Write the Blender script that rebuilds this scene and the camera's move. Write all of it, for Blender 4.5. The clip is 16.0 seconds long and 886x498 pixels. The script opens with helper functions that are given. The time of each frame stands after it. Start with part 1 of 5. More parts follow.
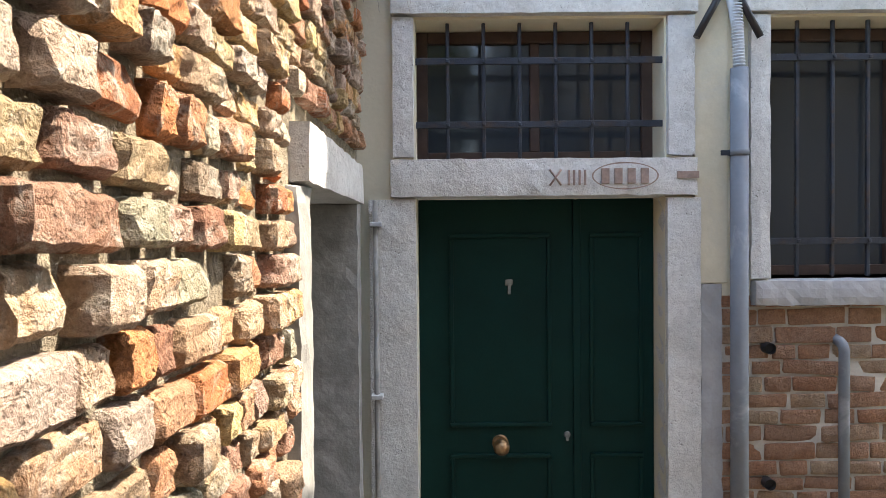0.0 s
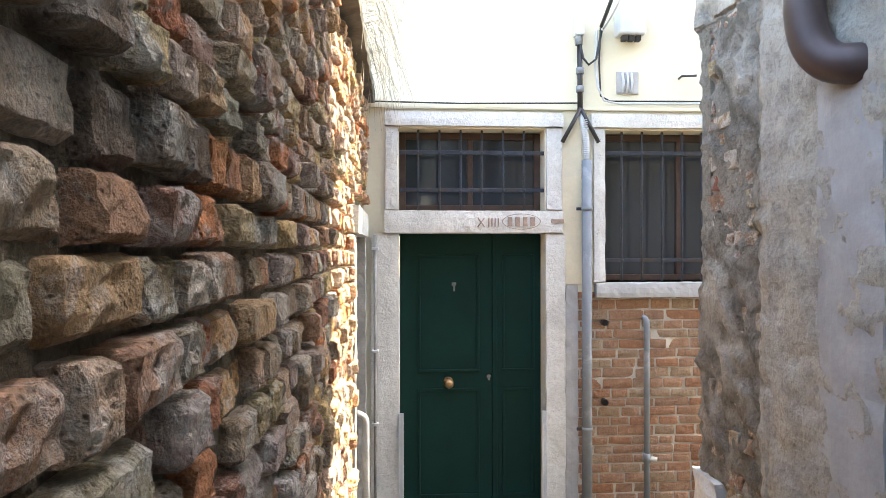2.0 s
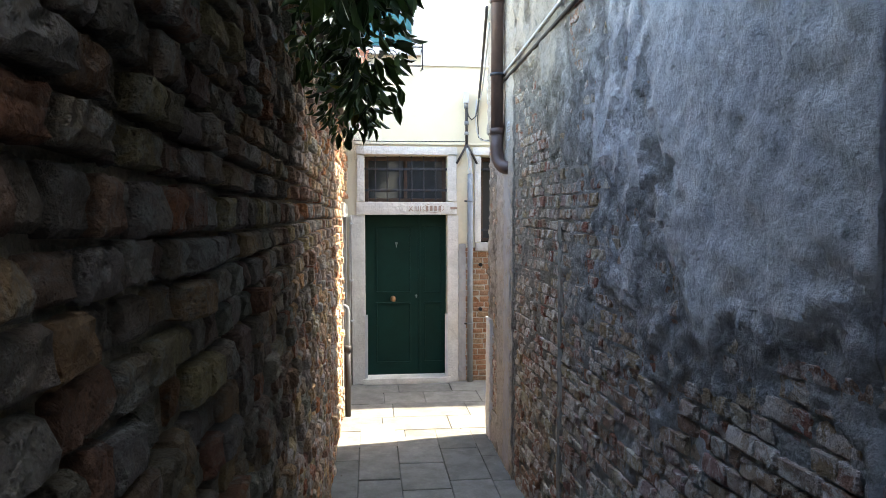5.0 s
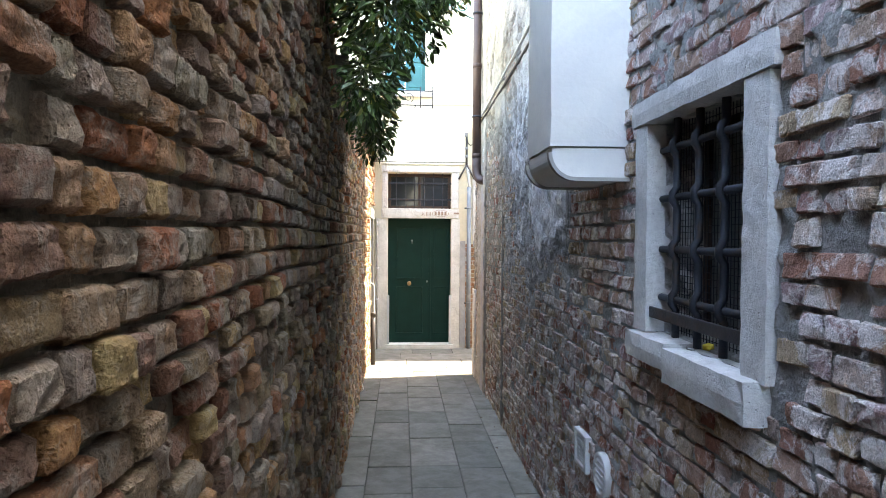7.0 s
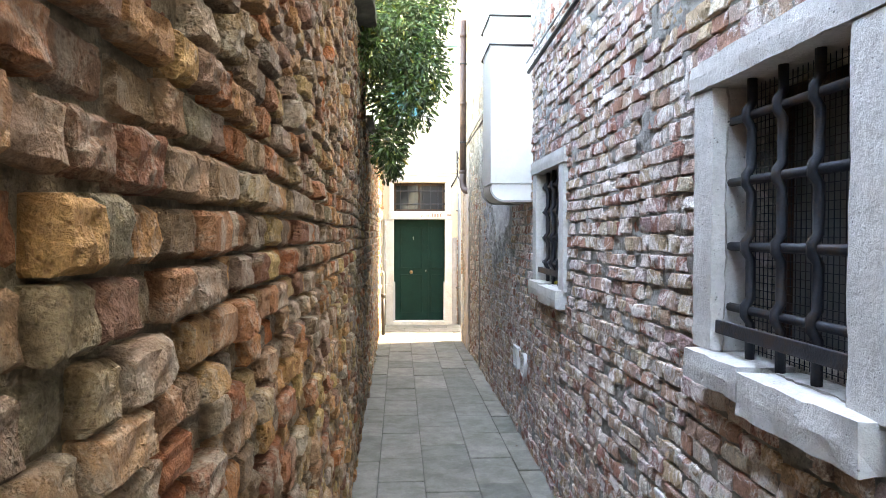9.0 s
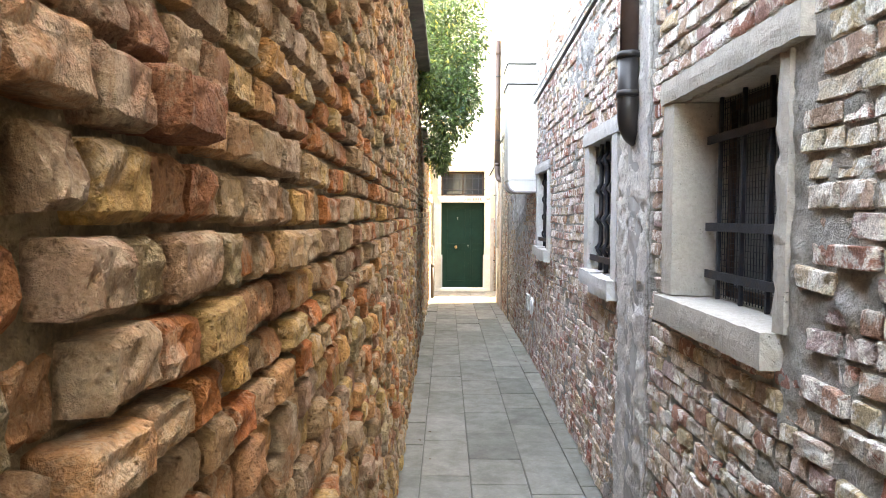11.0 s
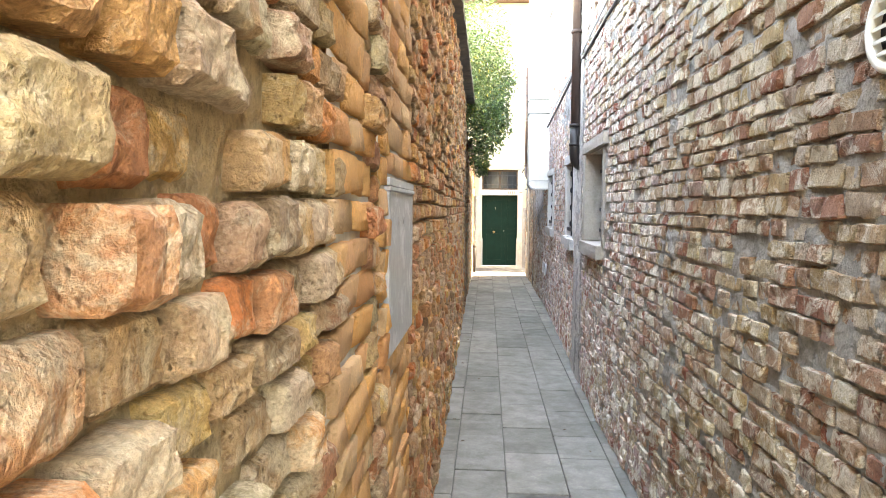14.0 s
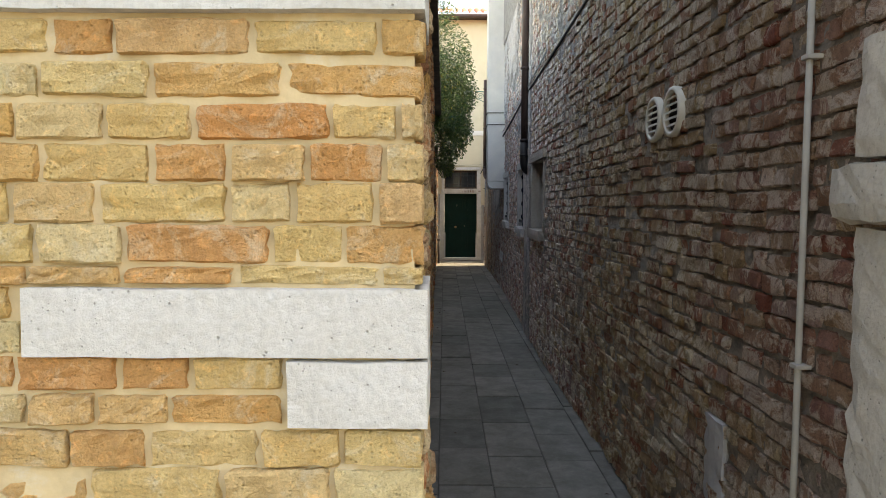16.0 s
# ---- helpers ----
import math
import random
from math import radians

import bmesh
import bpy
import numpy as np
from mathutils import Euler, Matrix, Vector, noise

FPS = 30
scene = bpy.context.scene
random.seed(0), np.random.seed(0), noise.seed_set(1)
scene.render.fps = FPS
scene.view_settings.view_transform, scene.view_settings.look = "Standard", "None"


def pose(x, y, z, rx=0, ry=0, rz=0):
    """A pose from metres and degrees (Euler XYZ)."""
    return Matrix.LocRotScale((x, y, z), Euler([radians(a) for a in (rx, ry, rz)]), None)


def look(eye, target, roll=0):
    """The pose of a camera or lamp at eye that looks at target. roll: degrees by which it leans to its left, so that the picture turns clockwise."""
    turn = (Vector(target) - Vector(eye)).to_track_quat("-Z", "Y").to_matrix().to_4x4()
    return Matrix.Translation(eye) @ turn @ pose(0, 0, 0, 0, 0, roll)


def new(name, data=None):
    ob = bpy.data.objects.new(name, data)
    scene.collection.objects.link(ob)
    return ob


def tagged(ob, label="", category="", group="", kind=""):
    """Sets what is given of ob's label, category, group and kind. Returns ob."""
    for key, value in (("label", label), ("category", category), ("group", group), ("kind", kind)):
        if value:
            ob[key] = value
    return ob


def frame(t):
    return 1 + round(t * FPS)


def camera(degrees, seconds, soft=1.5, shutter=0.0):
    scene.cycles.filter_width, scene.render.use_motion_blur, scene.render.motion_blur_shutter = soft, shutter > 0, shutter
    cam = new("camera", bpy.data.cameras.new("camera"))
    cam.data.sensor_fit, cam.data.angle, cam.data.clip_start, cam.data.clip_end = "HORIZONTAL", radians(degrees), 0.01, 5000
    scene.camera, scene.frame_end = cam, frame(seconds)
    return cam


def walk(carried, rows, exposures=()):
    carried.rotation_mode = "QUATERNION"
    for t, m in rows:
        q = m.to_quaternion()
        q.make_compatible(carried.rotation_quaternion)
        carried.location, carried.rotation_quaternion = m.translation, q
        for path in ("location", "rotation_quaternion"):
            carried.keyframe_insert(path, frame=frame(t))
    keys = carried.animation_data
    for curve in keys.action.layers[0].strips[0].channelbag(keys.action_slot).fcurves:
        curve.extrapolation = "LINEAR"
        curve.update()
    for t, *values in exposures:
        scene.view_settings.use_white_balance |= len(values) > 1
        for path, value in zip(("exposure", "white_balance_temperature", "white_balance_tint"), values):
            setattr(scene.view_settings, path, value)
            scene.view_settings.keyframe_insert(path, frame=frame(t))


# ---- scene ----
cam = camera(67.0, 16.0, soft=0.65)
PATH = [
    (0, (0.106, -2.61, 1.841), (0.103, -0.61, 1.803), -0.5),
    (0.5, (0.047, -2.937, 1.835), (0.13, -0.939, 1.838), -0.6),
    (1, (0.092, -3.378, 1.854), (0.199, -1.381, 1.855), -0.4),
    (1.5, (0.027, -3.9, 1.848), (0.152, -1.904, 1.846), -0.2),
    (2, (-0.009, -4.389, 1.894), (0.126, -2.393, 1.891), -0.1),
    (2.5, (0.001, -4.915, 1.934), (0.139, -2.919, 1.93), 0.0),
    (3, (0.03, -5.424, 1.959), (0.208, -3.432, 1.951), -0.1),
    (3.5, (0.085, -6.033, 1.983), (0.283, -4.043, 1.943), -0.1),
    (4, (0.067, -6.598, 1.988), (0.277, -4.61, 1.922), -0.0),
    (4.5, (0.043, -7.23, 1.993), (0.27, -5.246, 1.889), -0.1),
    (7, (0.193, -10.224, 1.714), (0.32, -8.229, 1.677), 0.4),
    (7.5, (0.157, -10.807, 1.687), (0.287, -8.811, 1.651), 0.3),
    (8, (0.148, -11.425, 1.688), (0.278, -9.43, 1.649), 0.0),
    (8.5, (0.132, -12.022, 1.661), (0.266, -10.027, 1.624), 0.2),
    (9, (0.106, -12.606, 1.69), (0.236, -10.611, 1.649), 0.1),
    (11.5, (0.135, -15.581, 1.674), (0.104, -13.584, 1.568), 0.2),
    (12, (0.16, -16.153, 1.703), (0.124, -14.156, 1.594), 0.1),
    (12.5, (0.121, -16.763, 1.695), (0.047, -14.768, 1.582), 0.4),
    (13, (0.164, -17.33, 1.685), (0.037, -15.338, 1.565), 0.6),
    (13.5, (0.129, -17.843, 1.68), (-0.005, -15.851, 1.556), 0.5),
    (14, (0.149, -18.318, 1.649), (0.018, -16.326, 1.525), 0.4),
    (14.5, (0.153, -18.64, 1.651), (0.026, -16.786, 1.526), 0.3),
    (15, (0.113, -19.272, 1.645), (0.02, -17.279, 1.517), 0.3),
    (15.5, (0.094, -19.726, 1.642), (0.035, -17.731, 1.514), 0.1),
    (16, (-0.012, -20.156, 1.627), (-0.015, -18.16, 1.498), 0.2),
]
EXPOSURES = [(0, 3.3, 7100, 10), (1, 3.55, 7200, 10), (1.5, 4.0, 7400, 10), (2.5, 4.2, 7800, 10), (3.5, 4.0, 7600, 10), (4, 3.95, 7400, 9), (4.5, 3.9, 7500, 9), (7, 4.65, 8500, 10), (9, 5.33, 10000, 10), (11.5, 5.6, 11700, 12), (13, 5.65, 11700, 12), (14.5, 5.1, 10600, 12), (15.3, 3.6, 10300, 12), (16, 2.62, 10300, 12)]
walk(cam, [(t, look(eye, target, roll)) for t, eye, target, roll in PATH], EXPOSURES)

# ---- world, sun, exposure ----
world = bpy.data.worlds.new("sky")
scene.world = world
world.use_nodes = True
wn = world.node_tree.nodes
sky = wn.new("ShaderNodeTexSky")
sky.sky_type = "NISHITA"
sky.sun_disc = False
SUN_ELEV, SUN_AZ = 57.0, -8.0    # degrees; azimuth from +x towards -y
sky.sun_elevation = radians(SUN_ELEV)
sky.sun_rotation = radians(90 + SUN_AZ)
world.node_tree.links.new(sky.outputs[0], wn["Background"].inputs[0])
wn["Background"].inputs[1].default_value = 0.15
sun_data = bpy.data.lights.new("sun", "SUN")
sun_data.energy, sun_data.angle, sun_data.color = 2.0, radians(0.5), (1.0, 0.95, 0.87)
sun = new("sun", sun_data)
sd = Vector((math.cos(radians(SUN_AZ)) * math.cos(radians(SUN_ELEV)), -math.sin(radians(SUN_AZ)) * math.cos(radians(SUN_ELEV)), math.sin(radians(SUN_ELEV))))
sun.matrix_world = look(sd * 40, (0, 0, 0))


# ---- materials ----
WHITE = (1.0, 1.0, 1.0)


def ramp(nt, fac, stops):
    r = nt.nodes.new("ShaderNodeValToRGB")
    e = r.color_ramp.elements
    while len(e) < len(stops):
        e.new(0.5)
    for el, (p, c) in zip(e, stops):
        el.position, el.color = p, (*c, 1)
    nt.links.new(fac, r.inputs[0])
    return r.outputs[0]


def noise_tex(nt, coord, scale, detail=4.0, rough=0.6, distort=0.0):
    n = nt.nodes.new("ShaderNodeTexNoise")
    n.inputs["Scale"].default_value, n.inputs["Detail"].default_value = scale, detail
    n.inputs["Roughness"].default_value, n.inputs["Distortion"].default_value = rough, distort
    nt.links.new(coord, n.inputs["Vector"])
    return n.outputs["Fac"]


def mix(nt, fac, a, b, mode="MIX"):
    m = nt.nodes.new("ShaderNodeMix")
    m.data_type, m.blend_type = "RGBA", mode
    for sock, v in ((m.inputs["Factor"], fac), (m.inputs["A"], a), (m.inputs["B"], b)):
        if hasattr(v, "is_linked"):
            nt.links.new(v, sock)
        elif isinstance(v, tuple):
            sock.default_value = (*v, 1)
        else:
            sock.default_value = v
    return m.outputs["Result"]


def remap(nt, v, a, b, c=0.0, d=1.0):
    m = nt.nodes.new("ShaderNodeMapRange")
    nt.links.new(v, m.inputs[0])
    for k, x in zip((1, 2, 3, 4), (a, b, c, d)):
        m.inputs[k].default_value = x
    return m.outputs[0]


def maths(nt, op, a, b):
    m = nt.nodes.new("ShaderNodeMath")
    m.operation = op
    for sock, v in zip(m.inputs, (a, b)):
        if hasattr(v, "is_linked"):
            nt.links.new(v, sock)
        else:
            sock.default_value = v
    return m.outputs[0]


def start(name, rough=0.85, metal=0.0, spec=0.3):
    m = bpy.data.materials.new(name)
    m.use_nodes = True
    nt = m.node_tree
    b = nt.nodes["Principled BSDF"]
    b.inputs["Roughness"].default_value, b.inputs["Metallic"].default_value = rough, metal
    b.inputs["Specular IOR Level"].default_value = spec
    pos = nt.nodes.new("ShaderNodeNewGeometry").outputs["Position"]
    return m, nt, b, pos


def bump(nt, b, height, strength=0.5, dist=0.01):
    n = nt.nodes.new("ShaderNodeBump")
    n.inputs["Strength"].default_value, n.inputs["Distance"].default_value = strength, dist
    nt.links.new(height, n.inputs["Height"])
    nt.links.new(n.outputs[0], b.inputs["Normal"])


def plain(name, colour, rough=0.7, metal=0.0, vary=0.18, scale=9.0, grain=120.0, bumps=0.15, stain=None, spec=0.3):
    """A surface with tone drift, grain and a fine relief; stain: a second colour in patches."""
    m, nt, b, pos = start(name, rough, metal, spec)
    n1, n2 = noise_tex(nt, pos, scale, 5), noise_tex(nt, pos, grain, 3)
    dark, light = tuple(c * (1 - vary) for c in colour), tuple(min(1, c * (1 + vary)) for c in colour)
    col = ramp(nt, n1, [(0.3, dark), (0.7, light)])
    col = mix(nt, remap(nt, n2, 0.35, 0.7, 0, vary), col, tuple(c * 0.55 for c in colour))
    if stain:
        col = mix(nt, remap(nt, noise_tex(nt, pos, scale * 0.45, 8, 0.7, 0.6), 0.52, 0.66, 0, 0.8), col, stain)
    nt.links.new(col, b.inputs["Base Color"])
    bump(nt, b, mix(nt, 0.6, n1, n2), bumps, 0.006)
    return m


def brick_material(name, source, tones, bands, lime=(0.52, 0.5, 0.46), lime_at=(0.5, 0.68), lime_amt=0.75, dirt=0.45, wear=1.0, lime_scale=5.5):
    """source: island or object, where each piece draws its tone. bands: tints along the wall, lane light painted in,
    from y = -20.32 to 0.
    """
    m, nt, b, pos = start(name, 0.92, 0, 0.2)
    if source == "island":
        rnd = nt.nodes["Geometry"].outputs["Random Per Island"]
    else:
        rnd = nt.nodes.new("ShaderNodeObjectInfo").outputs["Random"]
    col = ramp(nt, rnd, [(i / (len(tones) - 1), c) for i, c in enumerate(tones)])
    sep = nt.nodes.new("ShaderNodeSeparateXYZ")
    nt.links.new(pos, sep.inputs[0])
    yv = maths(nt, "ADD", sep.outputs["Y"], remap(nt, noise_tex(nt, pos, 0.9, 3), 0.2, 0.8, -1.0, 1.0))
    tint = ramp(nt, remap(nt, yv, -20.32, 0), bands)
    n1, n2, n3 = noise_tex(nt, pos, 16, 8, 0.7), noise_tex(nt, pos, 75, 6, 0.75), noise_tex(nt, pos, lime_scale, 9, 0.75, 0.8)
    n4, n5 = noise_tex(nt, pos, 34, 5, 0.65, 0.5), noise_tex(nt, pos, 210, 4, 0.7)
    vor = nt.nodes.new("ShaderNodeTexVoronoi")
    vor.inputs["Scale"].default_value = 95
    nt.links.new(pos, vor.inputs["Vector"])
    pit = remap(nt, maths(nt, "ADD", vor.outputs["Distance"], maths(nt, "MULTIPLY", n1, 1.1)), 0.55, 0.8)
    col = mix(nt, remap(nt, n1, 0.36, 0.62, 0, 0.6 * wear), col, mix(nt, 1.0, col, (0.5, 0.4, 0.34), "MULTIPLY"))
    col = mix(nt, remap(nt, n4, 0.55, 0.72, 0, 0.6), col, mix(nt, 1.0, col, (1.55, 1.45, 1.3), "MULTIPLY"))
    col = mix(nt, remap(nt, n3, lime_at[0], lime_at[1], 0, lime_amt), col, lime)
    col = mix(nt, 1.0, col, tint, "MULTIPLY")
    col = mix(nt, remap(nt, n2, 0.5, 0.68, 0, dirt), col, (0.05, 0.04, 0.032))
    col = mix(nt, remap(nt, n5, 0.40, 0.66, 0.0, 0.5 * wear), col, mix(nt, 1.0, col, (0.5, 0.46, 0.44), "MULTIPLY"))
    col = mix(nt, remap(nt, pit, 0, 1, 0.55 * wear, 0), col, mix(nt, 1.0, col, (0.4, 0.35, 0.33), "MULTIPLY"))
    nt.links.new(col, b.inputs["Base Color"])
    h = maths(nt, "ADD", maths(nt, "ADD", maths(nt, "MULTIPLY", pit, 0.35), maths(nt, "MULTIPLY", n5, 0.3)), maths(nt, "MULTIPLY", n1, 1.2))
    h = maths(nt, "ADD", h, maths(nt, "ADD", maths(nt, "MULTIPLY", n4, 0.9), maths(nt, "MULTIPLY", n2, 0.55)))
    bump(nt, b, h, 1.0, 0.02)
    return m


def wall_coat(name, mortar, plaster, stain, bands):
    """Mortar in the joints and plaster where it still covers the bricks, told apart by the coat attribute."""
    m, nt, b, pos = start(name, 0.93, 0, 0.2)
    at = nt.nodes.new("ShaderNodeAttribute")
    at.attribute_name = "coat"
    n1, n2, n3 = noise_tex(nt, pos, 3.2, 8, 0.68, 0.4), noise_tex(nt, pos, 60, 5, 0.7), noise_tex(nt, pos, 11, 6, 0.7)
    a = ramp(nt, n3, [(0.3, tuple(c * 0.6 for c in mortar)), (0.7, mortar)])
    p = mix(nt, remap(nt, n1, 0.42, 0.66), plaster, stain)
    p = mix(nt, remap(nt, n3, 0.3, 0.75, 0, 0.35), p, tuple(c * 0.5 for c in plaster))
    sep = nt.nodes.new("ShaderNodeSeparateXYZ")
    nt.links.new(pos, sep.inputs[0])
    col = mix(nt, remap(nt, at.outputs["Fac"], 0.25, 0.6), a, p)
    edge = ramp(nt, at.outputs["Fac"], [(0.5, WHITE), (0.66, (0.5, 0.49, 0.47)), (0.8, WHITE)])
    col = mix(nt, 1.0, col, edge, "MULTIPLY")
    # The bands also paint the lane's light and shade into the coat.
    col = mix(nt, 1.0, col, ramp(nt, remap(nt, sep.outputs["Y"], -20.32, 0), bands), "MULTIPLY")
    col = mix(nt, remap(nt, n2, 0.5, 0.72, 0, 0.5), col, (0.09, 0.08, 0.07))
    col = mix(nt, remap(nt, noise_tex(nt, pos, 24, 7, 0.75, 0.6), 0.52, 0.64, 0, 0.5), col, mix(nt, 1.0, col, (0.45, 0.44, 0.42), "MULTIPLY"))
    nt.links.new(col, b.inputs["Base Color"])
    h = maths(nt, "ADD", noise_tex(nt, pos, 26, 7, 0.7), maths(nt, "ADD", n3, maths(nt, "MULTIPLY", n2, 0.6)))
    whole = remap(nt, at.outputs["Fac"], 0.8, 1.0, 1.0, 0.3)
    bump(nt, b, maths(nt, "MULTIPLY", h, whole), 1.0, 0.034)
    return m


def stone_piece(name, colours, rough=0.85):
    """Stone pieces: one tone a piece, stains and pits."""
    m, nt, b, pos = start(name, rough, 0, 0.3)
    rnd = nt.nodes.new("ShaderNodeObjectInfo").outputs["Random"]
    col = ramp(nt, rnd, [(i / (len(colours) - 1), c) for i, c in enumerate(colours)])
    n1, n2 = noise_tex(nt, pos, 6, 7, 0.65, 0.3), noise_tex(nt, pos, 130, 3)
    col = mix(nt, remap(nt, n1, 0.38, 0.62, 0, 0.6), col, mix(nt, 1.0, col, (0.5, 0.49, 0.46), "MULTIPLY"))
    col = mix(nt, remap(nt, noise_tex(nt, pos, 1.3, 6, 0.7), 0.42, 0.62, 0, 0.4), col, mix(nt, 1.0, col, (0.6, 0.6, 0.54), "MULTIPLY"))
    col = mix(nt, remap(nt, noise_tex(nt, pos, 34, 4, 0.7), 0.52, 0.66, 0, 0.4), col, mix(nt, 1.0, col, (1.4, 1.38, 1.3), "MULTIPLY"))
    col = mix(nt, remap(nt, n2, 0.55, 0.75, 0, 0.35), col, (0.06, 0.06, 0.06))
    nt.links.new(col, b.inputs["Base Color"])
    bump(nt, b, mix(nt, 0.5, n1, n2), 0.35, 0.006)
    return m


LEFT_TONES = [(0.33, 0.13, 0.07), (0.40, 0.31, 0.22), (0.20, 0.16, 0.13), (0.48, 0.38, 0.20), (0.42, 0.17, 0.08), (0.27, 0.27, 0.21), (0.47, 0.28, 0.14), (0.36, 0.32, 0.29), (0.24, 0.12, 0.08), (0.44, 0.40, 0.34)]
# Brick hue with light painted in: tree shade near 0.67, skylight towards both ends.
LEFT_TINT_AND_LIGHT = [(0.0, (2.0, 1.82, 1.42)), (0.1, (1.95, 1.7, 1.28)), (0.17, (1.6, 1.32, 0.97)), (0.25, (1.5, 1.14, 0.84)), (0.42, (1.5, 1.28, 1.06)), (0.55, (1.35, 1.2, 1.05)), (0.62, (0.95, 0.93, 0.88)), (0.67, (0.5, 0.5, 0.47)), (0.715, (0.6, 0.6, 0.57)), (0.75, (1.25, 1.25, 1.22)), (0.79, (2.05, 2.07, 2.05)), (0.885, (2.0, 1.96, 1.87)), (0.91, (1.6, 1.52, 1.4)), (1.0, (1.45, 1.32, 1.16))]
RIGHT_TONES = [(0.36, 0.14, 0.11), (0.46, 0.36, 0.30), (0.40, 0.22, 0.17), (0.56, 0.52, 0.42), (0.46, 0.38, 0.40), (0.38, 0.18, 0.14), (0.58, 0.54, 0.50), (0.44, 0.30, 0.25), (0.52, 0.45, 0.33), (0.50, 0.40, 0.28)]
# Brick hue plus painted light: dimmed by the near end, lifted mid-lane.
RIGHT_TINT_AND_LIGHT = [(0.0, (0.68, 0.52, 0.44)), (0.10, (0.75, 0.6, 0.5)), (0.17, (0.98, 0.86, 0.68)), (0.215, (1.08, 0.95, 0.7)), (0.26, (1.15, 1.06, 0.86)), (0.3, (1.5, 1.46, 1.33)), (0.42, (1.7, 1.65, 1.6)), (0.5, (1.7, 1.62, 1.6)), (0.62, (1.35, 1.25, 1.25)), (0.72, (0.9, 0.87, 0.84)), (0.85, (1.05, 0.97, 0.8)), (1.0, (1.05, 0.95, 0.85))]
M = {}
for src in ("island", "object"):
    M["left_" + src] = brick_material("old_brick_warm_" + src, src, LEFT_TONES, LEFT_TINT_AND_LIGHT, lime=(0.40, 0.38, 0.34), lime_at=(0.50, 0.62), lime_amt=0.75, lime_scale=7.0)
    M["right_" + src] = brick_material("old_brick_pale_" + src, src, RIGHT_TONES, RIGHT_TINT_AND_LIGHT, lime=(0.70, 0.69, 0.68), lime_at=(0.48, 0.55), lime_amt=0.85, lime_scale=8.0)
    M["facade_" + src] = brick_material("facade_brick_" + src, src, [(0.42, 0.21, 0.12), (0.46, 0.27, 0.17), (0.40, 0.24, 0.16), (0.45, 0.33, 0.22)], [(0, WHITE), (1, WHITE)], lime_at=(0.6, 0.8), lime_amt=0.4, dirt=0.3)
# Mortar bands: shade painted under the tree, light painted towards the open end.
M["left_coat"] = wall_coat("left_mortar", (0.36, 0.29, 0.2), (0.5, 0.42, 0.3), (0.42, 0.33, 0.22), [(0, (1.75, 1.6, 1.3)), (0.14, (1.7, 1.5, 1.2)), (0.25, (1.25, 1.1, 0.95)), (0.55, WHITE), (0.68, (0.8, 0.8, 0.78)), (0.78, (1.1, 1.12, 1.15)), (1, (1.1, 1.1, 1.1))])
# Plaster bands: own hue, with painted dimness at the near end.
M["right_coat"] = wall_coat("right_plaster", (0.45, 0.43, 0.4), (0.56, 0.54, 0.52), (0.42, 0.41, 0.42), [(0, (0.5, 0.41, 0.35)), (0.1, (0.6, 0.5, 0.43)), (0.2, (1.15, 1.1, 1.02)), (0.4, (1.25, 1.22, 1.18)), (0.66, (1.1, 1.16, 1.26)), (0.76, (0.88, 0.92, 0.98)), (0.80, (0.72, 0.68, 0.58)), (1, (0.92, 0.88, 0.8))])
def hewn_stone(name, colour, stain):
    """Pale limestone: tooled surface, open pits, grey runs."""
    m, nt, b, pos = start(name, 0.85, 0, 0.25)
    n1, n2, n3 = noise_tex(nt, pos, 4, 8, 0.7, 0.5), noise_tex(nt, pos, 55, 6, 0.7), noise_tex(nt, pos, 22, 5, 0.6)
    vor = nt.nodes.new("ShaderNodeTexVoronoi")
    vor.inputs["Scale"].default_value = 70
    nt.links.new(pos, vor.inputs["Vector"])
    pits = remap(nt, maths(nt, "ADD", vor.outputs["Distance"], maths(nt, "MULTIPLY", n3, 0.9)), 0.42, 0.60)
    col = mix(nt, remap(nt, n1, 0.45, 0.7, 0, 0.8), colour, stain)
    col = mix(nt, remap(nt, n2, 0.42, 0.72, 0, 0.45), col, tuple(c * 0.55 for c in colour))
    col = mix(nt, remap(nt, pits, 0, 1, 0.55, 0), col, tuple(c * 0.35 for c in stain))
    nt.links.new(col, b.inputs["Base Color"])
    h = maths(nt, "ADD", maths(nt, "MULTIPLY", pits, 0.6), maths(nt, "ADD", n2, n3))
    bump(nt, b, h, 0.8, 0.008)
    return m


M["istrian"] = hewn_stone("istrian_stone", (0.57, 0.55, 0.51), (0.38, 0.36, 0.32))
M["window_stone"] = hewn_stone("grey_window_stone", (0.60, 0.59, 0.58), (0.45, 0.44, 0.43))
M["worn_stone"] = hewn_stone("worn_beige_stone", (0.44, 0.40, 0.35), (0.33, 0.31, 0.28))
M["quoin"] = hewn_stone("white_quoin_stone", (0.60, 0.59, 0.565), (0.52, 0.50, 0.46))
M["facade_plaster"] = plain("yellow_plaster", (0.61, 0.555, 0.415), 0.9, vary=0.07, scale=1.3, grain=45, bumps=0.3, stain=(0.54, 0.475, 0.33))
M["white_plaster"] = plain("white_plaster", (0.72, 0.71, 0.68), 0.9, vary=0.08, scale=2.2, grain=50, bumps=0.3, stain=(0.62, 0.62, 0.62))
M["green"] = plain("green_door_paint", (0.001, 0.02, 0.0155), 0.6, vary=0.2, scale=4, grain=90, bumps=0.12, spec=0.15)
M["iron"] = plain("dark_iron", (0.035, 0.04, 0.05), 0.55, 0.4, vary=0.3, scale=18, grain=150, bumps=0.35, stain=(0.07, 0.045, 0.03))
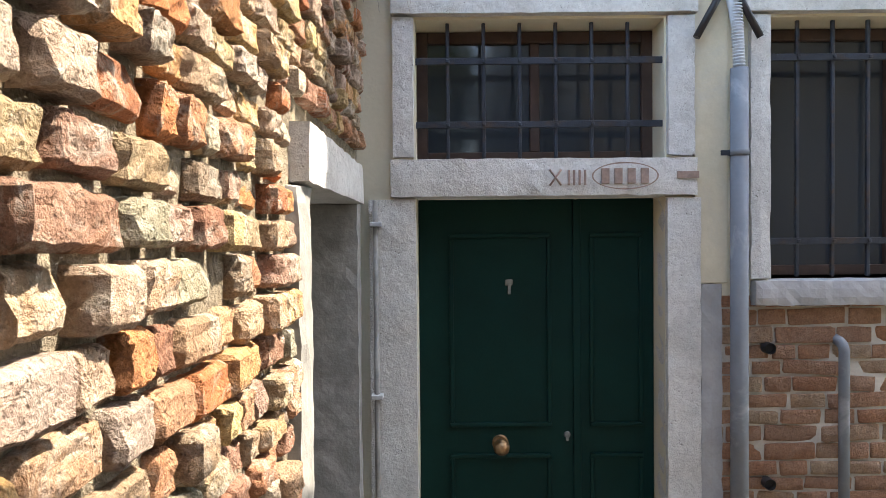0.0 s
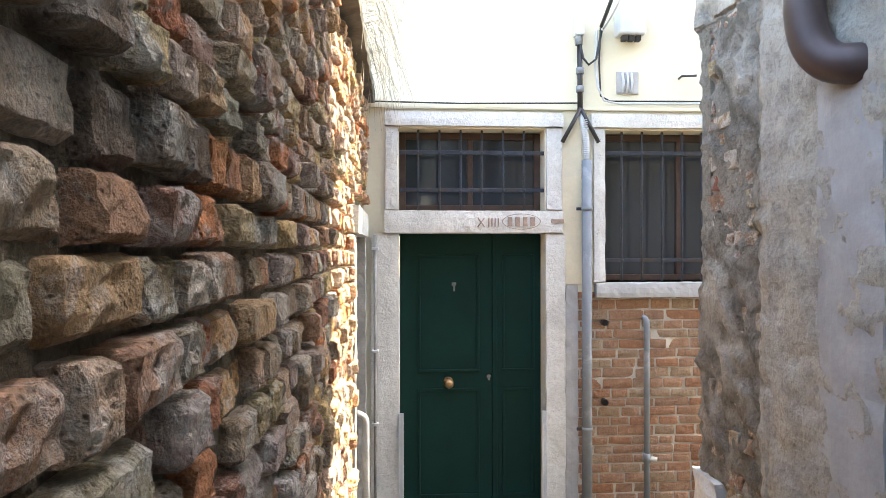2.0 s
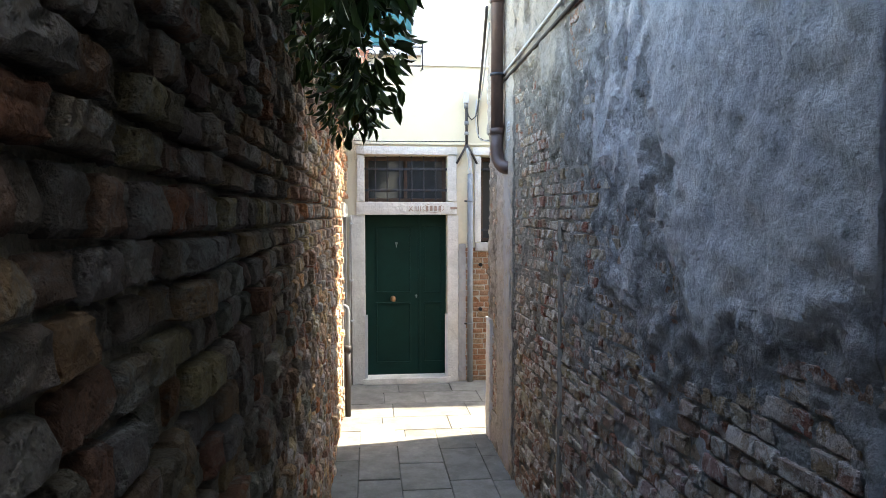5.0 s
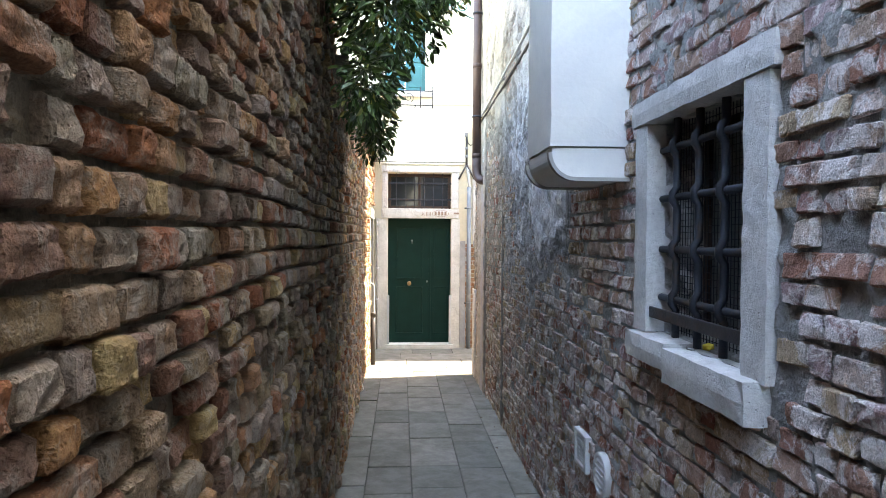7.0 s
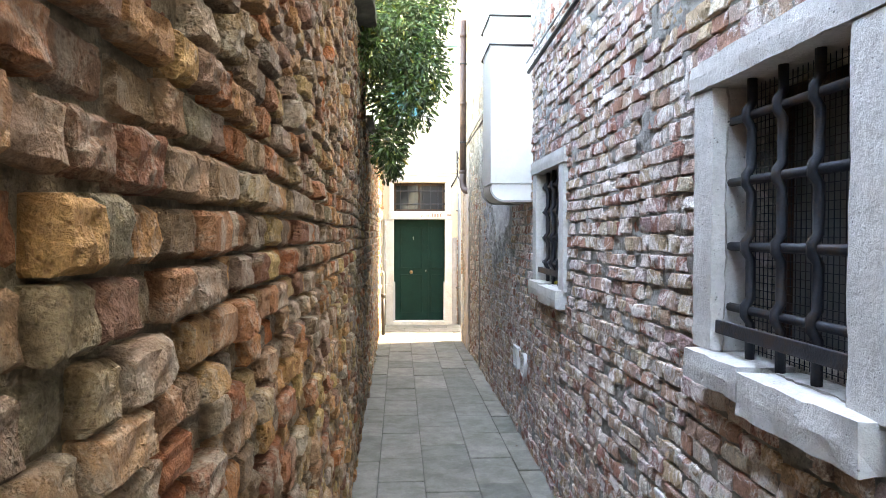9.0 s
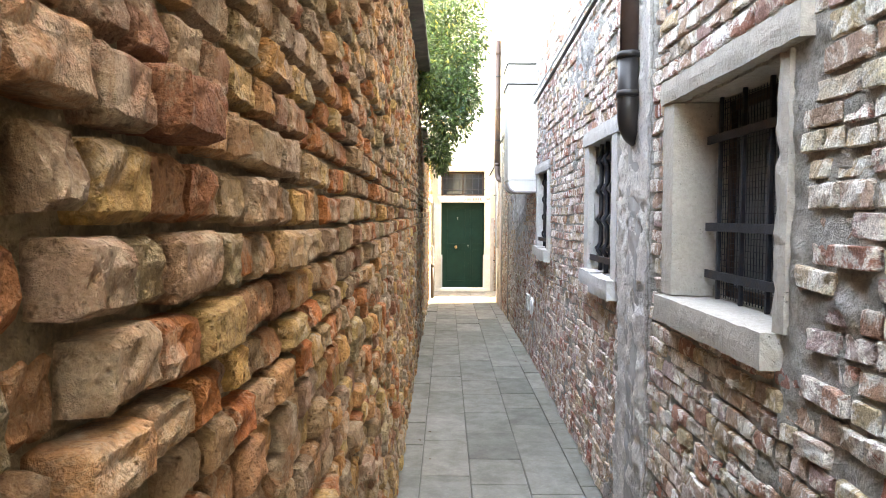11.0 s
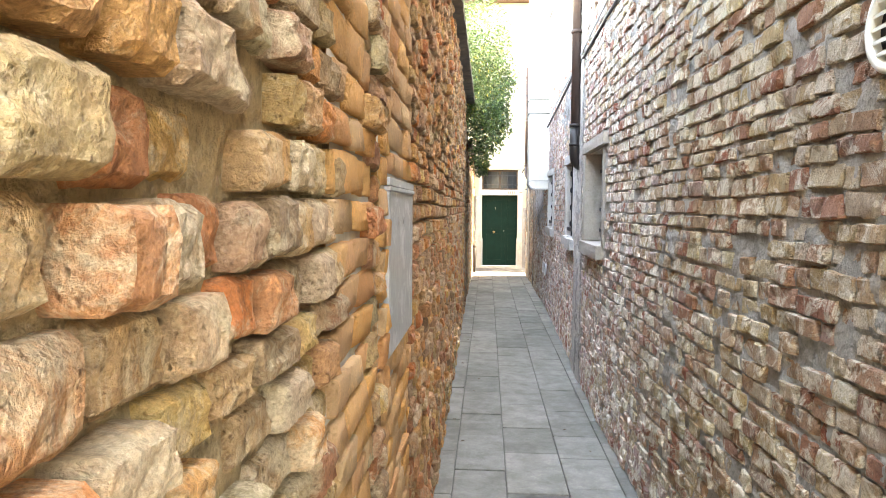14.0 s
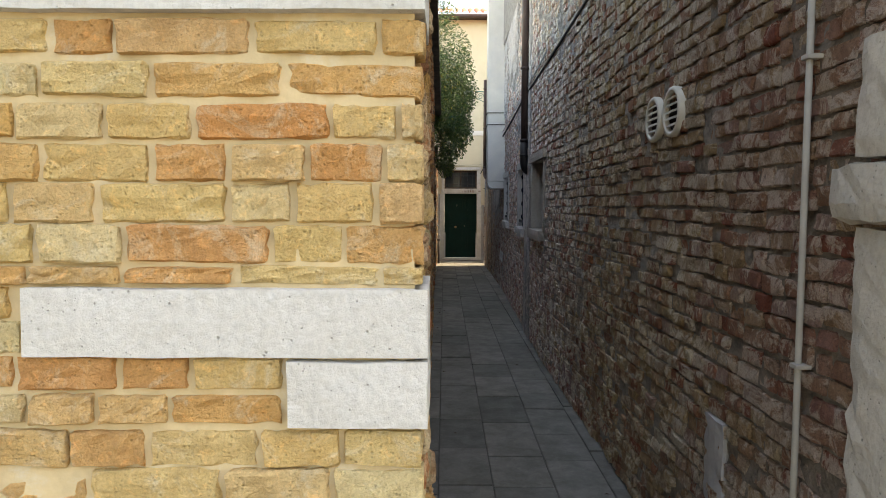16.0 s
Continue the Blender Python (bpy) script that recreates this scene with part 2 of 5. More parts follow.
M["pvc"] = plain("grey_pipe", (0.17, 0.18, 0.19), 0.75, vary=0.12, scale=7, grain=60, bumps=0.05, stain=(0.34, 0.34, 0.33))
M["brownpipe"] = plain("brown_pipe", (0.075, 0.05, 0.045), 0.45, 0.2, vary=0.15, scale=8, grain=60, bumps=0.06)
M["blackpipe"] = plain("black_pipe", (0.025, 0.022, 0.022), 0.4, 0.1, vary=0.2, scale=8, grain=60, bumps=0.08)
# Near-black paint in place of the shade inside rooms.
M["dark"] = plain("room_shade_black", (0.025, 0.025, 0.025), 0.9)
M["slab"] = stone_piece("paving_slab", [(0.15, 0.155, 0.143), (0.23, 0.23, 0.212), (0.18, 0.18, 0.165), (0.26, 0.256, 0.235)])
# Same paving for sunlit stretches, its tone lowered against the sun's brightness.
M["slab_sunlit"] = stone_piece("sunlit_paving_slab", [(0.15, 0.147, 0.135), (0.20, 0.195, 0.18), (0.175, 0.17, 0.152)])
M["bed"] = plain("joint_dirt", (0.10, 0.10, 0.09), 0.95)
glass, nt, b, _ = start("window_glass", 0.06, 0, 0.5)
# Opaque and near-black: the unlit room is painted into the pane.
b.inputs["Base Color"].default_value = (0.03, 0.035, 0.04, 1)
M["glass"] = glass
# Panes coloured lighter grey in place of the sky's reflection.
M["sky_grey"] = plain("sky_grey_pane", (0.10, 0.11, 0.12), 0.28, vary=0.25, scale=8, grain=60, bumps=0.05, spec=0.5)


# ---- mesh helpers ----
def part(name, bm, material, parent=None, label=""):
    me = bpy.data.meshes.new(name)
    bm.to_mesh(me)
    bm.free()
    me.materials.append(material)
    ob = new(name, me)
    ob.parent = parent
    if label:
        ob["label"] = label
    return ob


def add_box(bm, x0, x1, y0, y1, z0, z1, bevel=0.0, jitter=0.0):
    g = bmesh.ops.create_cube(bm, size=1.0)
    vs = g["verts"]
    for v in vs:
        v.co = Vector(((x0 + x1) / 2 + v.co.x * (x1 - x0), (y0 + y1) / 2 + v.co.y * (y1 - y0), (z0 + z1) / 2 + v.co.z * (z1 - z0)))
    if bevel:
        es = list({e for v in vs for e in v.link_edges})
        r = bmesh.ops.bevel(bm, geom=es, offset=bevel, segments=2, affect="EDGES", profile=0.5)
        vs = list({v for f in r["faces"] for v in f.verts} | {v for v in vs if v.is_valid})
    if jitter:
        for v in vs:
            v.co += Vector((noise.noise(v.co * 9), noise.noise(v.co * 9 + Vector((7, 1, 3))), noise.noise(v.co * 9 + Vector((3, 9, 1))))) * jitter
    return vs


def box(name, x0, x1, y0, y1, z0, z1, material, parent=None, bevel=0.0, jitter=0.0, label=""):
    bm = bmesh.new()
    add_box(bm, x0, x1, y0, y1, z0, z1, bevel, jitter)
    return part(name, bm, material, parent, label)


def worn_block(name, x0, x1, y0, y1, z0, z1, material, parent=None, step=0.04, rough=0.004, label=""):
    """A hewn stone block: a finely cut box with softened, chipped edges."""
    bm = bmesh.new()
    add_box(bm, x0, x1, y0, y1, z0, z1)
    for ax, (a, c) in enumerate(((x0, x1), (y0, y1), (z0, z1))):
        for i in range(1, max(2, int((c - a) / step))):
            co, no = Vector((0, 0, 0)), Vector((0, 0, 0))
            co[ax], no[ax] = a + (c - a) * i / max(2, int((c - a) / step)), 1
            bmesh.ops.bisect_plane(bm, geom=bm.verts[:] + bm.edges[:] + bm.faces[:], plane_co=co, plane_no=no)
    lo, hi = Vector((x0, y0, z0)), Vector((x1, y1, z1))
    for v in bm.verts:
        on = sum(1 for k in range(3) if min(abs(v.co[k] - lo[k]), abs(v.co[k] - hi[k])) < 1e-4)
        w = noise.noise(v.co * 16.0)
        off = Vector((noise.noise(v.co * 24 + Vector((5, 0, 0))), noise.noise(v.co * 24 + Vector((0, 5, 0))), noise.noise(v.co * 24 + Vector((0, 0, 5))))) * rough
        if on >= 2:
            mid = (lo + hi) / 2
            inward = Vector([(mid[k] - v.co[k]) for k in range(3)])
            pull = Vector([math.copysign(1, inward[k]) if min(abs(v.co[k] - lo[k]), abs(v.co[k] - hi[k])) < 1e-4 else 0 for k in range(3)])
            off += pull * (rough * (0.6 + 1.6 * max(0, w)))
        v.co += off
    return part(name, bm, material, parent, label)


def tube(name, pts, radius, material, parent=None, sides=12, label=""):
    """A round bar through points, with mitred bends."""
    bm = bmesh.new()
    pts = [Vector(p) for p in pts]
    rings, ref = [], None
    for i, p in enumerate(pts):
        d = (pts[min(i + 1, len(pts) - 1)] - pts[max(i - 1, 0)]).normalized()
        if ref is None:
            ref = d.orthogonal().normalized()
        ref = (ref - d * ref.dot(d)).normalized()
        o = d.cross(ref)
        rings.append([bm.verts.new(p + (ref * math.cos(a) + o * math.sin(a)) * radius) for a in [2 * math.pi * k / sides for k in range(sides)]])
    for a, c in zip(rings, rings[1:]):
        for k in range(sides):
            bm.faces.new((a[k], a[(k + 1) % sides], c[(k + 1) % sides], c[k])).smooth = True
    bm.faces.new(rings[0][::-1]), bm.faces.new(rings[-1])
    return part(name, bm, material, parent, label)


def bend(p, q, r, n=8):
    """Points of a quarter bend from p to q round the corner r."""
    p, q, r = Vector(p), Vector(q), Vector(r)
    return [p * (1 - t) ** 2 + r * 2 * t * (1 - t) + q * t * t for t in [i / n for i in range(n + 1)]]


def holder(name, loc, label, category, group="", kind=""):
    ob = new(name)
    ob.location = loc
    ob.empty_display_size = 0.1
    return tagged(ob, label, category, group, kind)


def adopt(parent, *obs):
    """Parent parts that were built in world places."""
    for o in obs:
        o.parent = parent
        o.matrix_parent_inverse = Matrix.Translation(parent.location).inverted()


def lerp_at(table, y):
    return float(np.interp(y, [p[0] for p in table], [p[1] for p in table]))


# the two sides of the lane, in plan: (y, x)
LEFT_X = [(-18.95, -0.05), (-15.9, -0.13), (-11.42, -0.165), (-6.87, -0.22), (-1.8, -0.225), (0.0, -0.2)]
RIGHT_X = [(-23.12, 1.1), (-16.62, 1.05), (-14.67, 1.03), (-13.11, 1.01), (-10.77, 1.06), (-7.78, 1.12), (-1.965, 1.12)]


def brick_mesh(us, vs, seed, edge=0.13, lump=0.10, chips=0.45):
    """A worn brick of unit size: u along, v up, n out of the wall (0 at the face, -1 at the back)."""
    rng = np.random.RandomState(seed)
    nu, nv = len(us), len(vs)
    verts, faces = [], []
    off = Vector((seed * 3.7, 0, 0))
    chip = (rng.choice((-0.5, 0.5)), rng.choice((-0.5, 0.5)), rng.uniform(0.0, chips))
    slope = rng.normal(0, 0.06)
    for v in vs:
        for u in us:
            d = -edge * ((abs(v) > 0.49) * rng.uniform(0.7, 1.5) + 1.5 * (abs(u) > 0.49) * rng.uniform(0.7, 1.5)) + slope * v
            d += lump * noise.fractal(Vector((u * 5, v * 2.2, 0)) + off, 0.8, 2.2, 3)
            far = math.hypot((u - chip[0]) * 2.2, v - chip[1])
            d -= chip[2] * max(0.0, 1 - far / 0.5)
            verts.append((u * (1 - 0.03 * (abs(v) > 0.49) * rng.rand()) + 0.012 * rng.normal(), v * (1 - 0.09 * (abs(u) > 0.49) * rng.rand()) + 0.02 * rng.normal(), d))
    for j in range(nv - 1):
        for i in range(nu - 1):
            a = j * nu + i
            faces.append((a, a + 1, a + 1 + nu, a + nu))
    ring = [i for i in range(nu)] + [j * nu + nu - 1 for j in range(1, nv)] + [(nv - 1) * nu + i for i in range(nu - 2, -1, -1)] + [j * nu for j in range(nv - 2, 0, -1)]
    base = len(verts)
    for r in ring:
        x, z, _ = verts[r]
        verts.append((x, z, -1.0))
    n = len(ring)
    for k in range(n):
        faces.append((ring[(k + 1) % n], ring[k], base + k, base + (k + 1) % n))
    return np.array(verts), faces


BRICKS = [brick_mesh((-0.5, -0.46, -0.16, 0.16, 0.46, 0.5), (-0.5, -0.40, 0.40, 0.5), 10 + k) for k in range(14)]
FINE = [brick_mesh((-0.5, -0.45, -0.28, -0.1, 0.1, 0.28, 0.45, 0.5), (-0.5, -0.37, -0.13, 0.13, 0.37, 0.5), 40 + k, 0.15, 0.11, 0.3) for k in range(14)]
FLAKED = [brick_mesh((-0.5, -0.475, -0.2, 0.1, 0.35, 0.475, 0.5), (-0.5, -0.43, 0.0, 0.43, 0.5), 140 + k, 0.07, 0.10, 0.2) for k in range(14)]
NEAT = [brick_mesh((-0.5, -0.475, 0.0, 0.475, 0.5), (-0.5, -0.43, 0.43, 0.5), 70 + k, 0.045, 0.05, 0.12) for k in range(14)]
BLOCKY = [brick_mesh((-0.5, -0.475, -0.32, -0.15, 0.02, 0.18, 0.34, 0.475, 0.5), (-0.5, -0.43, -0.14, 0.14, 0.43, 0.5), 90 + k, 0.10, 0.15, 0.22) for k in range(14)]


def lay(u0, u1, z0, z1, course, lengths, gap, seed, skip=None, missing=0.03, proud=0.008, wave=0.012, skew=0.03, swing=0.035, loose=0.0):
    """Courses of bricks: rows of (u, z, length, height, out, turn, tilt, variant)."""
    rng = np.random.RandomState(seed)
    out, z = [], z0
    while z < z1:
        h = course * rng.uniform(0.88, 1.12)
        u = u0 - rng.uniform(0, lengths[1])
        while u < u1:
            l = rng.uniform(*lengths) if rng.rand() > 0.5 else lengths[0] * rng.uniform(0.8, 1.25)
            c, zc = u + l / 2, z + h / 2 + wave * noise.noise(Vector((u * 0.7, z * 1.3, seed)))
            if u < u0 or u + l > u1:
                c0, c1 = max(u, u0), min(u + l, u1)
                c, lc = (c0 + c1) / 2, c1 - c0
            else:
                lc = l
            if lc > 0.05 and not (skip and skip(c, zc, lc, h)):
                p = rng.normal(0, proud)
                if rng.rand() < missing:
                    p -= rng.uniform(0.012, 0.032)
                hb = h * (1 - 0.35 * loose * rng.rand())
                out.append((c, zc + loose * h * rng.uniform(-0.4, 0.4), lc - gap * rng.uniform(0.8, 2.0), hb - gap * rng.uniform(0.6, 1.4), p, rng.normal(0, swing), rng.normal(0, skew), rng.randint(14)))
            u += l
        z += h
    return out


def place(row, at, depth=0.07):
    """The matrix that puts a unit brick (u, v, n) in the wall: at(u) gives the point and the way out."""
    u, z, l, h, p, turn, tilt, k = row
    o, along, outw = at(u)
    m = Matrix(((along[0], 0, outw[0], 0), (along[1], 0, outw[1], 0), (0, 1, 0, 0), (0, 0, 0, 1)))
    return Matrix.Translation((o[0] + outw[0] * p, o[1] + outw[1] * p, z)) @ m @ Matrix.Rotation(turn, 4, "Y") @ Matrix.Rotation(tilt, 4, "Z") @ Matrix.Diagonal((l, h, depth, 1))


def joined_bricks(name, rows, at, material, parent, variants, depth=0.07, soft=True):
    vs, fs, base = [], [], 0
    for r in rows:
        v, f = variants[r[7]]
        m = np.array(place(r, at, depth))
        vs.append(v @ m[:3, :3].T + m[:3, 3])
        fs += [tuple(i + base for i in q) for q in f]
        base += len(v)
    me = bpy.data.meshes.new(name)
    me.from_pydata(np.concatenate(vs).tolist(), [], fs)
    me.polygons.foreach_set("use_smooth", [soft] * len(me.polygons))
    me.update()
    me.materials.append(material)
    ob = new(name, me)
    adopt(parent, ob)
    return tagged(ob, kind="stuff")


def single_bricks(rows, at, material, parent, variants=BRICKS, name="brick", depth=0.07, soft=True):
    meshes = []
    for v, f in variants:
        me = bpy.data.meshes.new(name)
        me.from_pydata(v.tolist(), [], f)
        me.polygons.foreach_set("use_smooth", [soft] * len(me.polygons))
        me.materials.append(material)
        meshes.append(me)
    for r in rows:
        ob = new(name, meshes[r[7]])
        ob.matrix_basis = place(r, at, depth)
        adopt(parent, ob)


def left_at(u):
    x = lerp_at(LEFT_X, u)
    return (x, u), (0, 1), (1, 0)


def right_at(u):
    x = lerp_at(RIGHT_X, u)
    return (x, u), (0, -1), (-1, 0)


def coat_sheet(name, at, u0, u1, z0, z1, step, depth_of, material, hole=None, parent=None):
    """The bed of mortar and plaster behind and between the bricks: a sheet whose relief and coat depth_of gives."""
    nu, nz = int((u1 - u0) / step) + 1, int((z1 - z0) / step) + 1
    verts, coat, faces = [], [], []
    us, zs = np.linspace(u0, u1, nu), np.linspace(z0, z1, nz)
    for z in zs:
        for u in us:
            o, _, w = at(u)
            n, c = depth_of(u, z)
            verts.append((o[0] + w[0] * n, o[1] + w[1] * n, z))
            coat.append(c)
    flip = at(u0)[1][1] > 0 or at(u0)[1][0] < 0
    for j in range(nz - 1):
        for i in range(nu - 1):
            if hole and hole((us[i] + us[i + 1]) / 2, (zs[j] + zs[j + 1]) / 2):
                continue
            a = j * nu + i
            faces.append((a, a + 1, a + 1 + nu, a + nu))
    me = bpy.data.meshes.new(name)
    me.from_pydata(verts, [], faces)
    me.attributes.new("coat", "FLOAT", "POINT").data.foreach_set("value", coat)
    me.polygons.foreach_set("use_smooth", [True] * len(me.polygons))
    me.materials.append(material)
    ob = new(name, me)
    ob.parent = parent
    return ob


def fbm(x, y, s, seed=0.0):
    return noise.fractal(Vector((x * s, y * s, seed)), 0.9, 2.1, 4)


# ---- the setting ----
def lane_floor():
    bed = box("ground", -40, 40, -60, 40, -0.3, -0.012, M["bed"])
    tagged(bed, "dark earth bed under the grey stone paving", "ground", kind="structure")
    pave = holder("pavement", (0.45, -11.42, 0), "grey stone slab paving of the narrow lane, worn and stained", "paving", kind="structure")
    rng = np.random.RandomState(5)
    meshes = {}

    def slab(x0, x1, y0, y1, mat="slab"):
        k = (round((x1 - x0) * 25), round((y1 - y0) * 25), mat)
        if k not in meshes:
            bm = bmesh.new()
            add_box(bm, -0.5 * k[0] / 25 + 0.003, 0.5 * k[0] / 25 - 0.003, -0.5 * k[1] / 25 + 0.003, 0.5 * k[1] / 25 - 0.003, -0.06, 0, 0.006)
            me = bpy.data.meshes.new("paving_slab")
            bm.to_mesh(me)
            bm.free()
            me.materials.append(M[mat])
            meshes[k] = me
        ob = new("paving_slab", meshes[k])
        ob.location = ((x0 + x1) / 2, (y0 + y1) / 2, rng.normal(0, 0.0025))
        ob.rotation_euler = (rng.normal(0, 0.003), rng.normal(0, 0.004), 0)
        adopt(pave, ob)

    # along the lane, four files of slabs
    for x0, w in ((-0.36, 0.32), (-0.04, 0.32), (0.28, 0.36), (0.64, 0.32), (0.96, 0.28)):
        y = -21.04 + rng.uniform(0, 0.4)
        while y < -2.19:
            l = round(rng.uniform(0.42, 0.72) * 25) / 25
            slab(x0, x0 + w, y, y + l)
            y += l
    # across the end, before the door
    for y0, d in ((-2.2, 0.44), (-1.76, 0.4), (-1.36, 0.48), (-0.88, 0.44), (-0.44, 0.44)):
        x = -0.5 + rng.uniform(0, 0.3)
        # Carried on unseen down the side street to bounce sunlight into the lane.
        while x < 11.0:
            l = round(rng.uniform(0.4, 0.8) * 25) / 25
            slab(x, x + l, y0, y0 + d, "slab_sunlit")
            x += l
    # the open end behind
    x = -3.6
    while x < 3.0:
        y = -27.02
        while y < -21.3:
            slab(x, x + 0.6, y, y + 0.6, "slab_sunlit")
            y += 0.6
        x += 0.6


lane_floor()

WINDOWS = [  # right wall: y far, y near, z sill, z head
    (-7.83, -8.52, 1.37, 2.13),
    (-10.67, -11.28, 1.345, 2.13),
    (-12.40, -13.18, 1.37, 2.12),
]


def right_hole(u, z):
    return any(a > u > c and s < z < h for a, c, s, h in WINDOWS)


def right_skip(u, z, l, h):
    if any(a + 0.12 + l * 0.32 > u > c - 0.12 - l * 0.32 and s - 0.11 < z < hd + 0.10 for a, c, s, hd in WINDOWS):
        return True
    return right_coat(u, z)[1] > 0.75


def right_coat(u, z):
    """How far plaster stands over the bricks of the right wall."""
    b = -0.75
    if u > -3.035:
        b = 0.55 - 0.5 * (u > -2.385) * (abs(z - 1.5) < 1.2) + (0.4 if u < -2.45 else 0)
    elif u > -4.79:
        b = -0.25 + 0.42 * (z - 1.75)
    elif u > -6.6:
        b = 0.62 * min(1, max(-1.25, (z - 1.62 - 0.28 * (u + 5.44)) * 2.2))
    elif u > -10.38:
        b = -0.6 + 0.5 * max(0, z - 2.3)
    elif u > -12.005:
        b = 0.6 if u < -11.45 + 0.04 * math.sin(z * 5) else -0.6 + 0.4 * max(0, z - 2.4)
    elif u > -15.32:
        b = -0.62 + 0.45 * max(0, z - 2.6) - 0.12 * (z < 0.6)
    else:
        b = -0.85
    f = fbm(u, z, 1.1, 3.0) * 0.55 + fbm(u, z, 5.0, 8.0) * 0.38
    c = max(0.0, min(1.0, 0.5 + b + f))
    n = -0.013 + 0.031 * (c * c * (3 - 2 * c)) + 0.011 * fbm(u, z, 9.0, 1.0) + (0.009 + 0.012 * c * (1 - c) * 4) * fbm(u, z, 20.0, 5.0)
    return n, c


def repaired(u, z):
    """Where the left wall was patched with new bricks: round the hatch, and a ragged panel beyond a pier of old ones."""
    edge = 0.03 * math.sin(z * 23) + 0.02 * math.sin(z * 61)
    if PANEL[0] - 0.12 + edge < u < PANEL[1] + 0.05 and 0.2 < z < 2.7:
        return True
    return PANEL[0] - 0.72 + edge < u < PANEL[0] - 0.33 + edge and 0.9 < z < 2.25


def left_coat(u, z):
    if repaired(u, z):
        return -0.03, 0.62
    f = fbm(u, z, 1.2, 13.0) * 0.5 + fbm(u, z, 6.0, 18.0) * 0.2
    b = -0.62 + (0.2 if z < 0.5 and u > -11.42 else 0) + (0.28 if -17.4 > u and z < 1.5 else 0)
    c = max(0.0, min(1.0, 0.5 + b + f))
    return -0.033 + 0.040 * (c * c * (3 - 2 * c)) + 0.008 * fbm(u, z, 8.0, 21.0), c


# RIGHT_TOP is made up, kept low so skylight reaches the lane.
LEFT_TOP, LOW_TOP, STEP_Y, RIGHT_TOP = 3.35, 2.83, -5.83, 5.8


def left_top(u):
    return LEFT_TOP if u < STEP_Y else LOW_TOP


EY = -18.95      # the face of the wall's bright-toned end
PANEL = (-16.53, -15.96, 1.235, 1.705)      # painted hatch in the left wall
SIDE_DOOR = (-1.0, -0.08, 0.0, 1.97)     # doorway in the left wall


def left_hole(u, z):
    return z > left_top(u) or SIDE_DOOR[0] < u < SIDE_DOOR[1] and z < SIDE_DOOR[3]


def left_skip(u, z, l, h):
    if z + h * 0.4 > left_top(u):
        return True
    if repaired(u, z):
        return True
    if u < EY + 0.28 + l * 0.4 and (1.2 < z < 1.49 or 1.95 < z < 2.1):
        return True
    return SIDE_DOOR[0] - 0.12 < u + l * 0.3 and u - l * 0.3 < SIDE_DOOR[1] + 0.2 and z < 2.15 or left_coat(u, z)[1] > 0.85


left_wall = holder("wall_west", (-0.2, -8.82, 0), "weathered old brick garden wall with deep eroded joints", "wall", kind="structure")
right_wall = holder("wall_east", (1.1, -11.42, 0), "tall old brick house wall with flaking grey plaster", "wall", kind="structure")
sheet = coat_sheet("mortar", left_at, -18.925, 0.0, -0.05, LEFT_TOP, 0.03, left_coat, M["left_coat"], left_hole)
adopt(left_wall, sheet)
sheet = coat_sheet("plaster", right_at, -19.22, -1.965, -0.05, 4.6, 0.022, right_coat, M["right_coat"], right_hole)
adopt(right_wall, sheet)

# bodies behind the faces
core = bmesh.new()
add_box(core, -0.75, -0.26, -18.89, STEP_Y, -0.1, LEFT_TOP)
add_box(core, -0.75, -0.26, STEP_Y, SIDE_DOOR[0] - 0.02, -0.1, LOW_TOP)
add_box(core, -0.75, -0.26, SIDE_DOOR[0] - 0.02, 0.0, 2.0, LOW_TOP)
ob = part("wall_core", core, M["left_coat"])
adopt(left_wall, ob)
core = bmesh.new()
xs = 1.16
ends = [-19.2] + [y for w in reversed(WINDOWS) for y in (w[1], w[0])] + [-2.04]
for y0, y1 in zip(ends[::2], ends[1::2]):
    add_box(core, xs, 1.5, y0, y1, -0.1, 4.6)
for a, c, s, h in WINDOWS:
    add_box(core, xs, 1.5, c, a, -0.1, s)
    add_box(core, xs, 1.5, c, a, h, 4.6)
# Invented house tops and near end, cut to let sun and sky in.
add_box(core, 1.12, 7.0, -2.04, -1.975, -0.1, 4.9)
add_box(core, 1.12, 7.0, -7, -2.04, 4.6, 4.9)
add_box(core, 1.08, 7.0, -19.22, -7, 4.6, RIGHT_TOP)
ob = part("wall_core", core, M["right_coat"])
adopt(right_wall, ob)

# facade across the end of the lane
FX0, FX1, FTOP = -6.0, 8.0, 7.1
DOOR = (0.0, 0.967, 0.07, 2.0)
TRANS = (-0.005, 0.972, 2.14, 2.68)
WIN = (1.37, 2.52, 1.665, 2.68)
UPWIN = (-0.06, 0.56, 3.92, 5.2)
facade = holder("wall_north", (0.5, 0, 0), "pale yellow plastered house front with stone door surround", "wall", kind="structure")
fb = bmesh.new()
T = 0.4
for x0, x1, z0, z1 in ((FX0, -0.2, -0.1, FTOP), (-0.2, 0.0, -0.1, 2.8), (-0.2, UPWIN[0], 2.8, FTOP), (0.967, 1.12, -0.1, 2.8), (DOOR[0], DOOR[1], 2.0, 2.14), (DOOR[0], DOOR[1], 2.68, 2.8),
                       (1.12, WIN[0], 1.6, 2.8), (WIN[0], WIN[1], 2.68, 2.8), (WIN[1], FX1, 1.6, 2.8),
                       (UPWIN[0], UPWIN[1], 2.8, UPWIN[2]), (UPWIN[0], UPWIN[1], UPWIN[3], FTOP), (UPWIN[1], FX1, 2.8, FTOP)):
    add_box(fb, x0, x1, 0.0, T, z0, z1)
ob = part("plaster", fb, M["facade_plaster"])
adopt(facade, ob)
fb = bmesh.new()
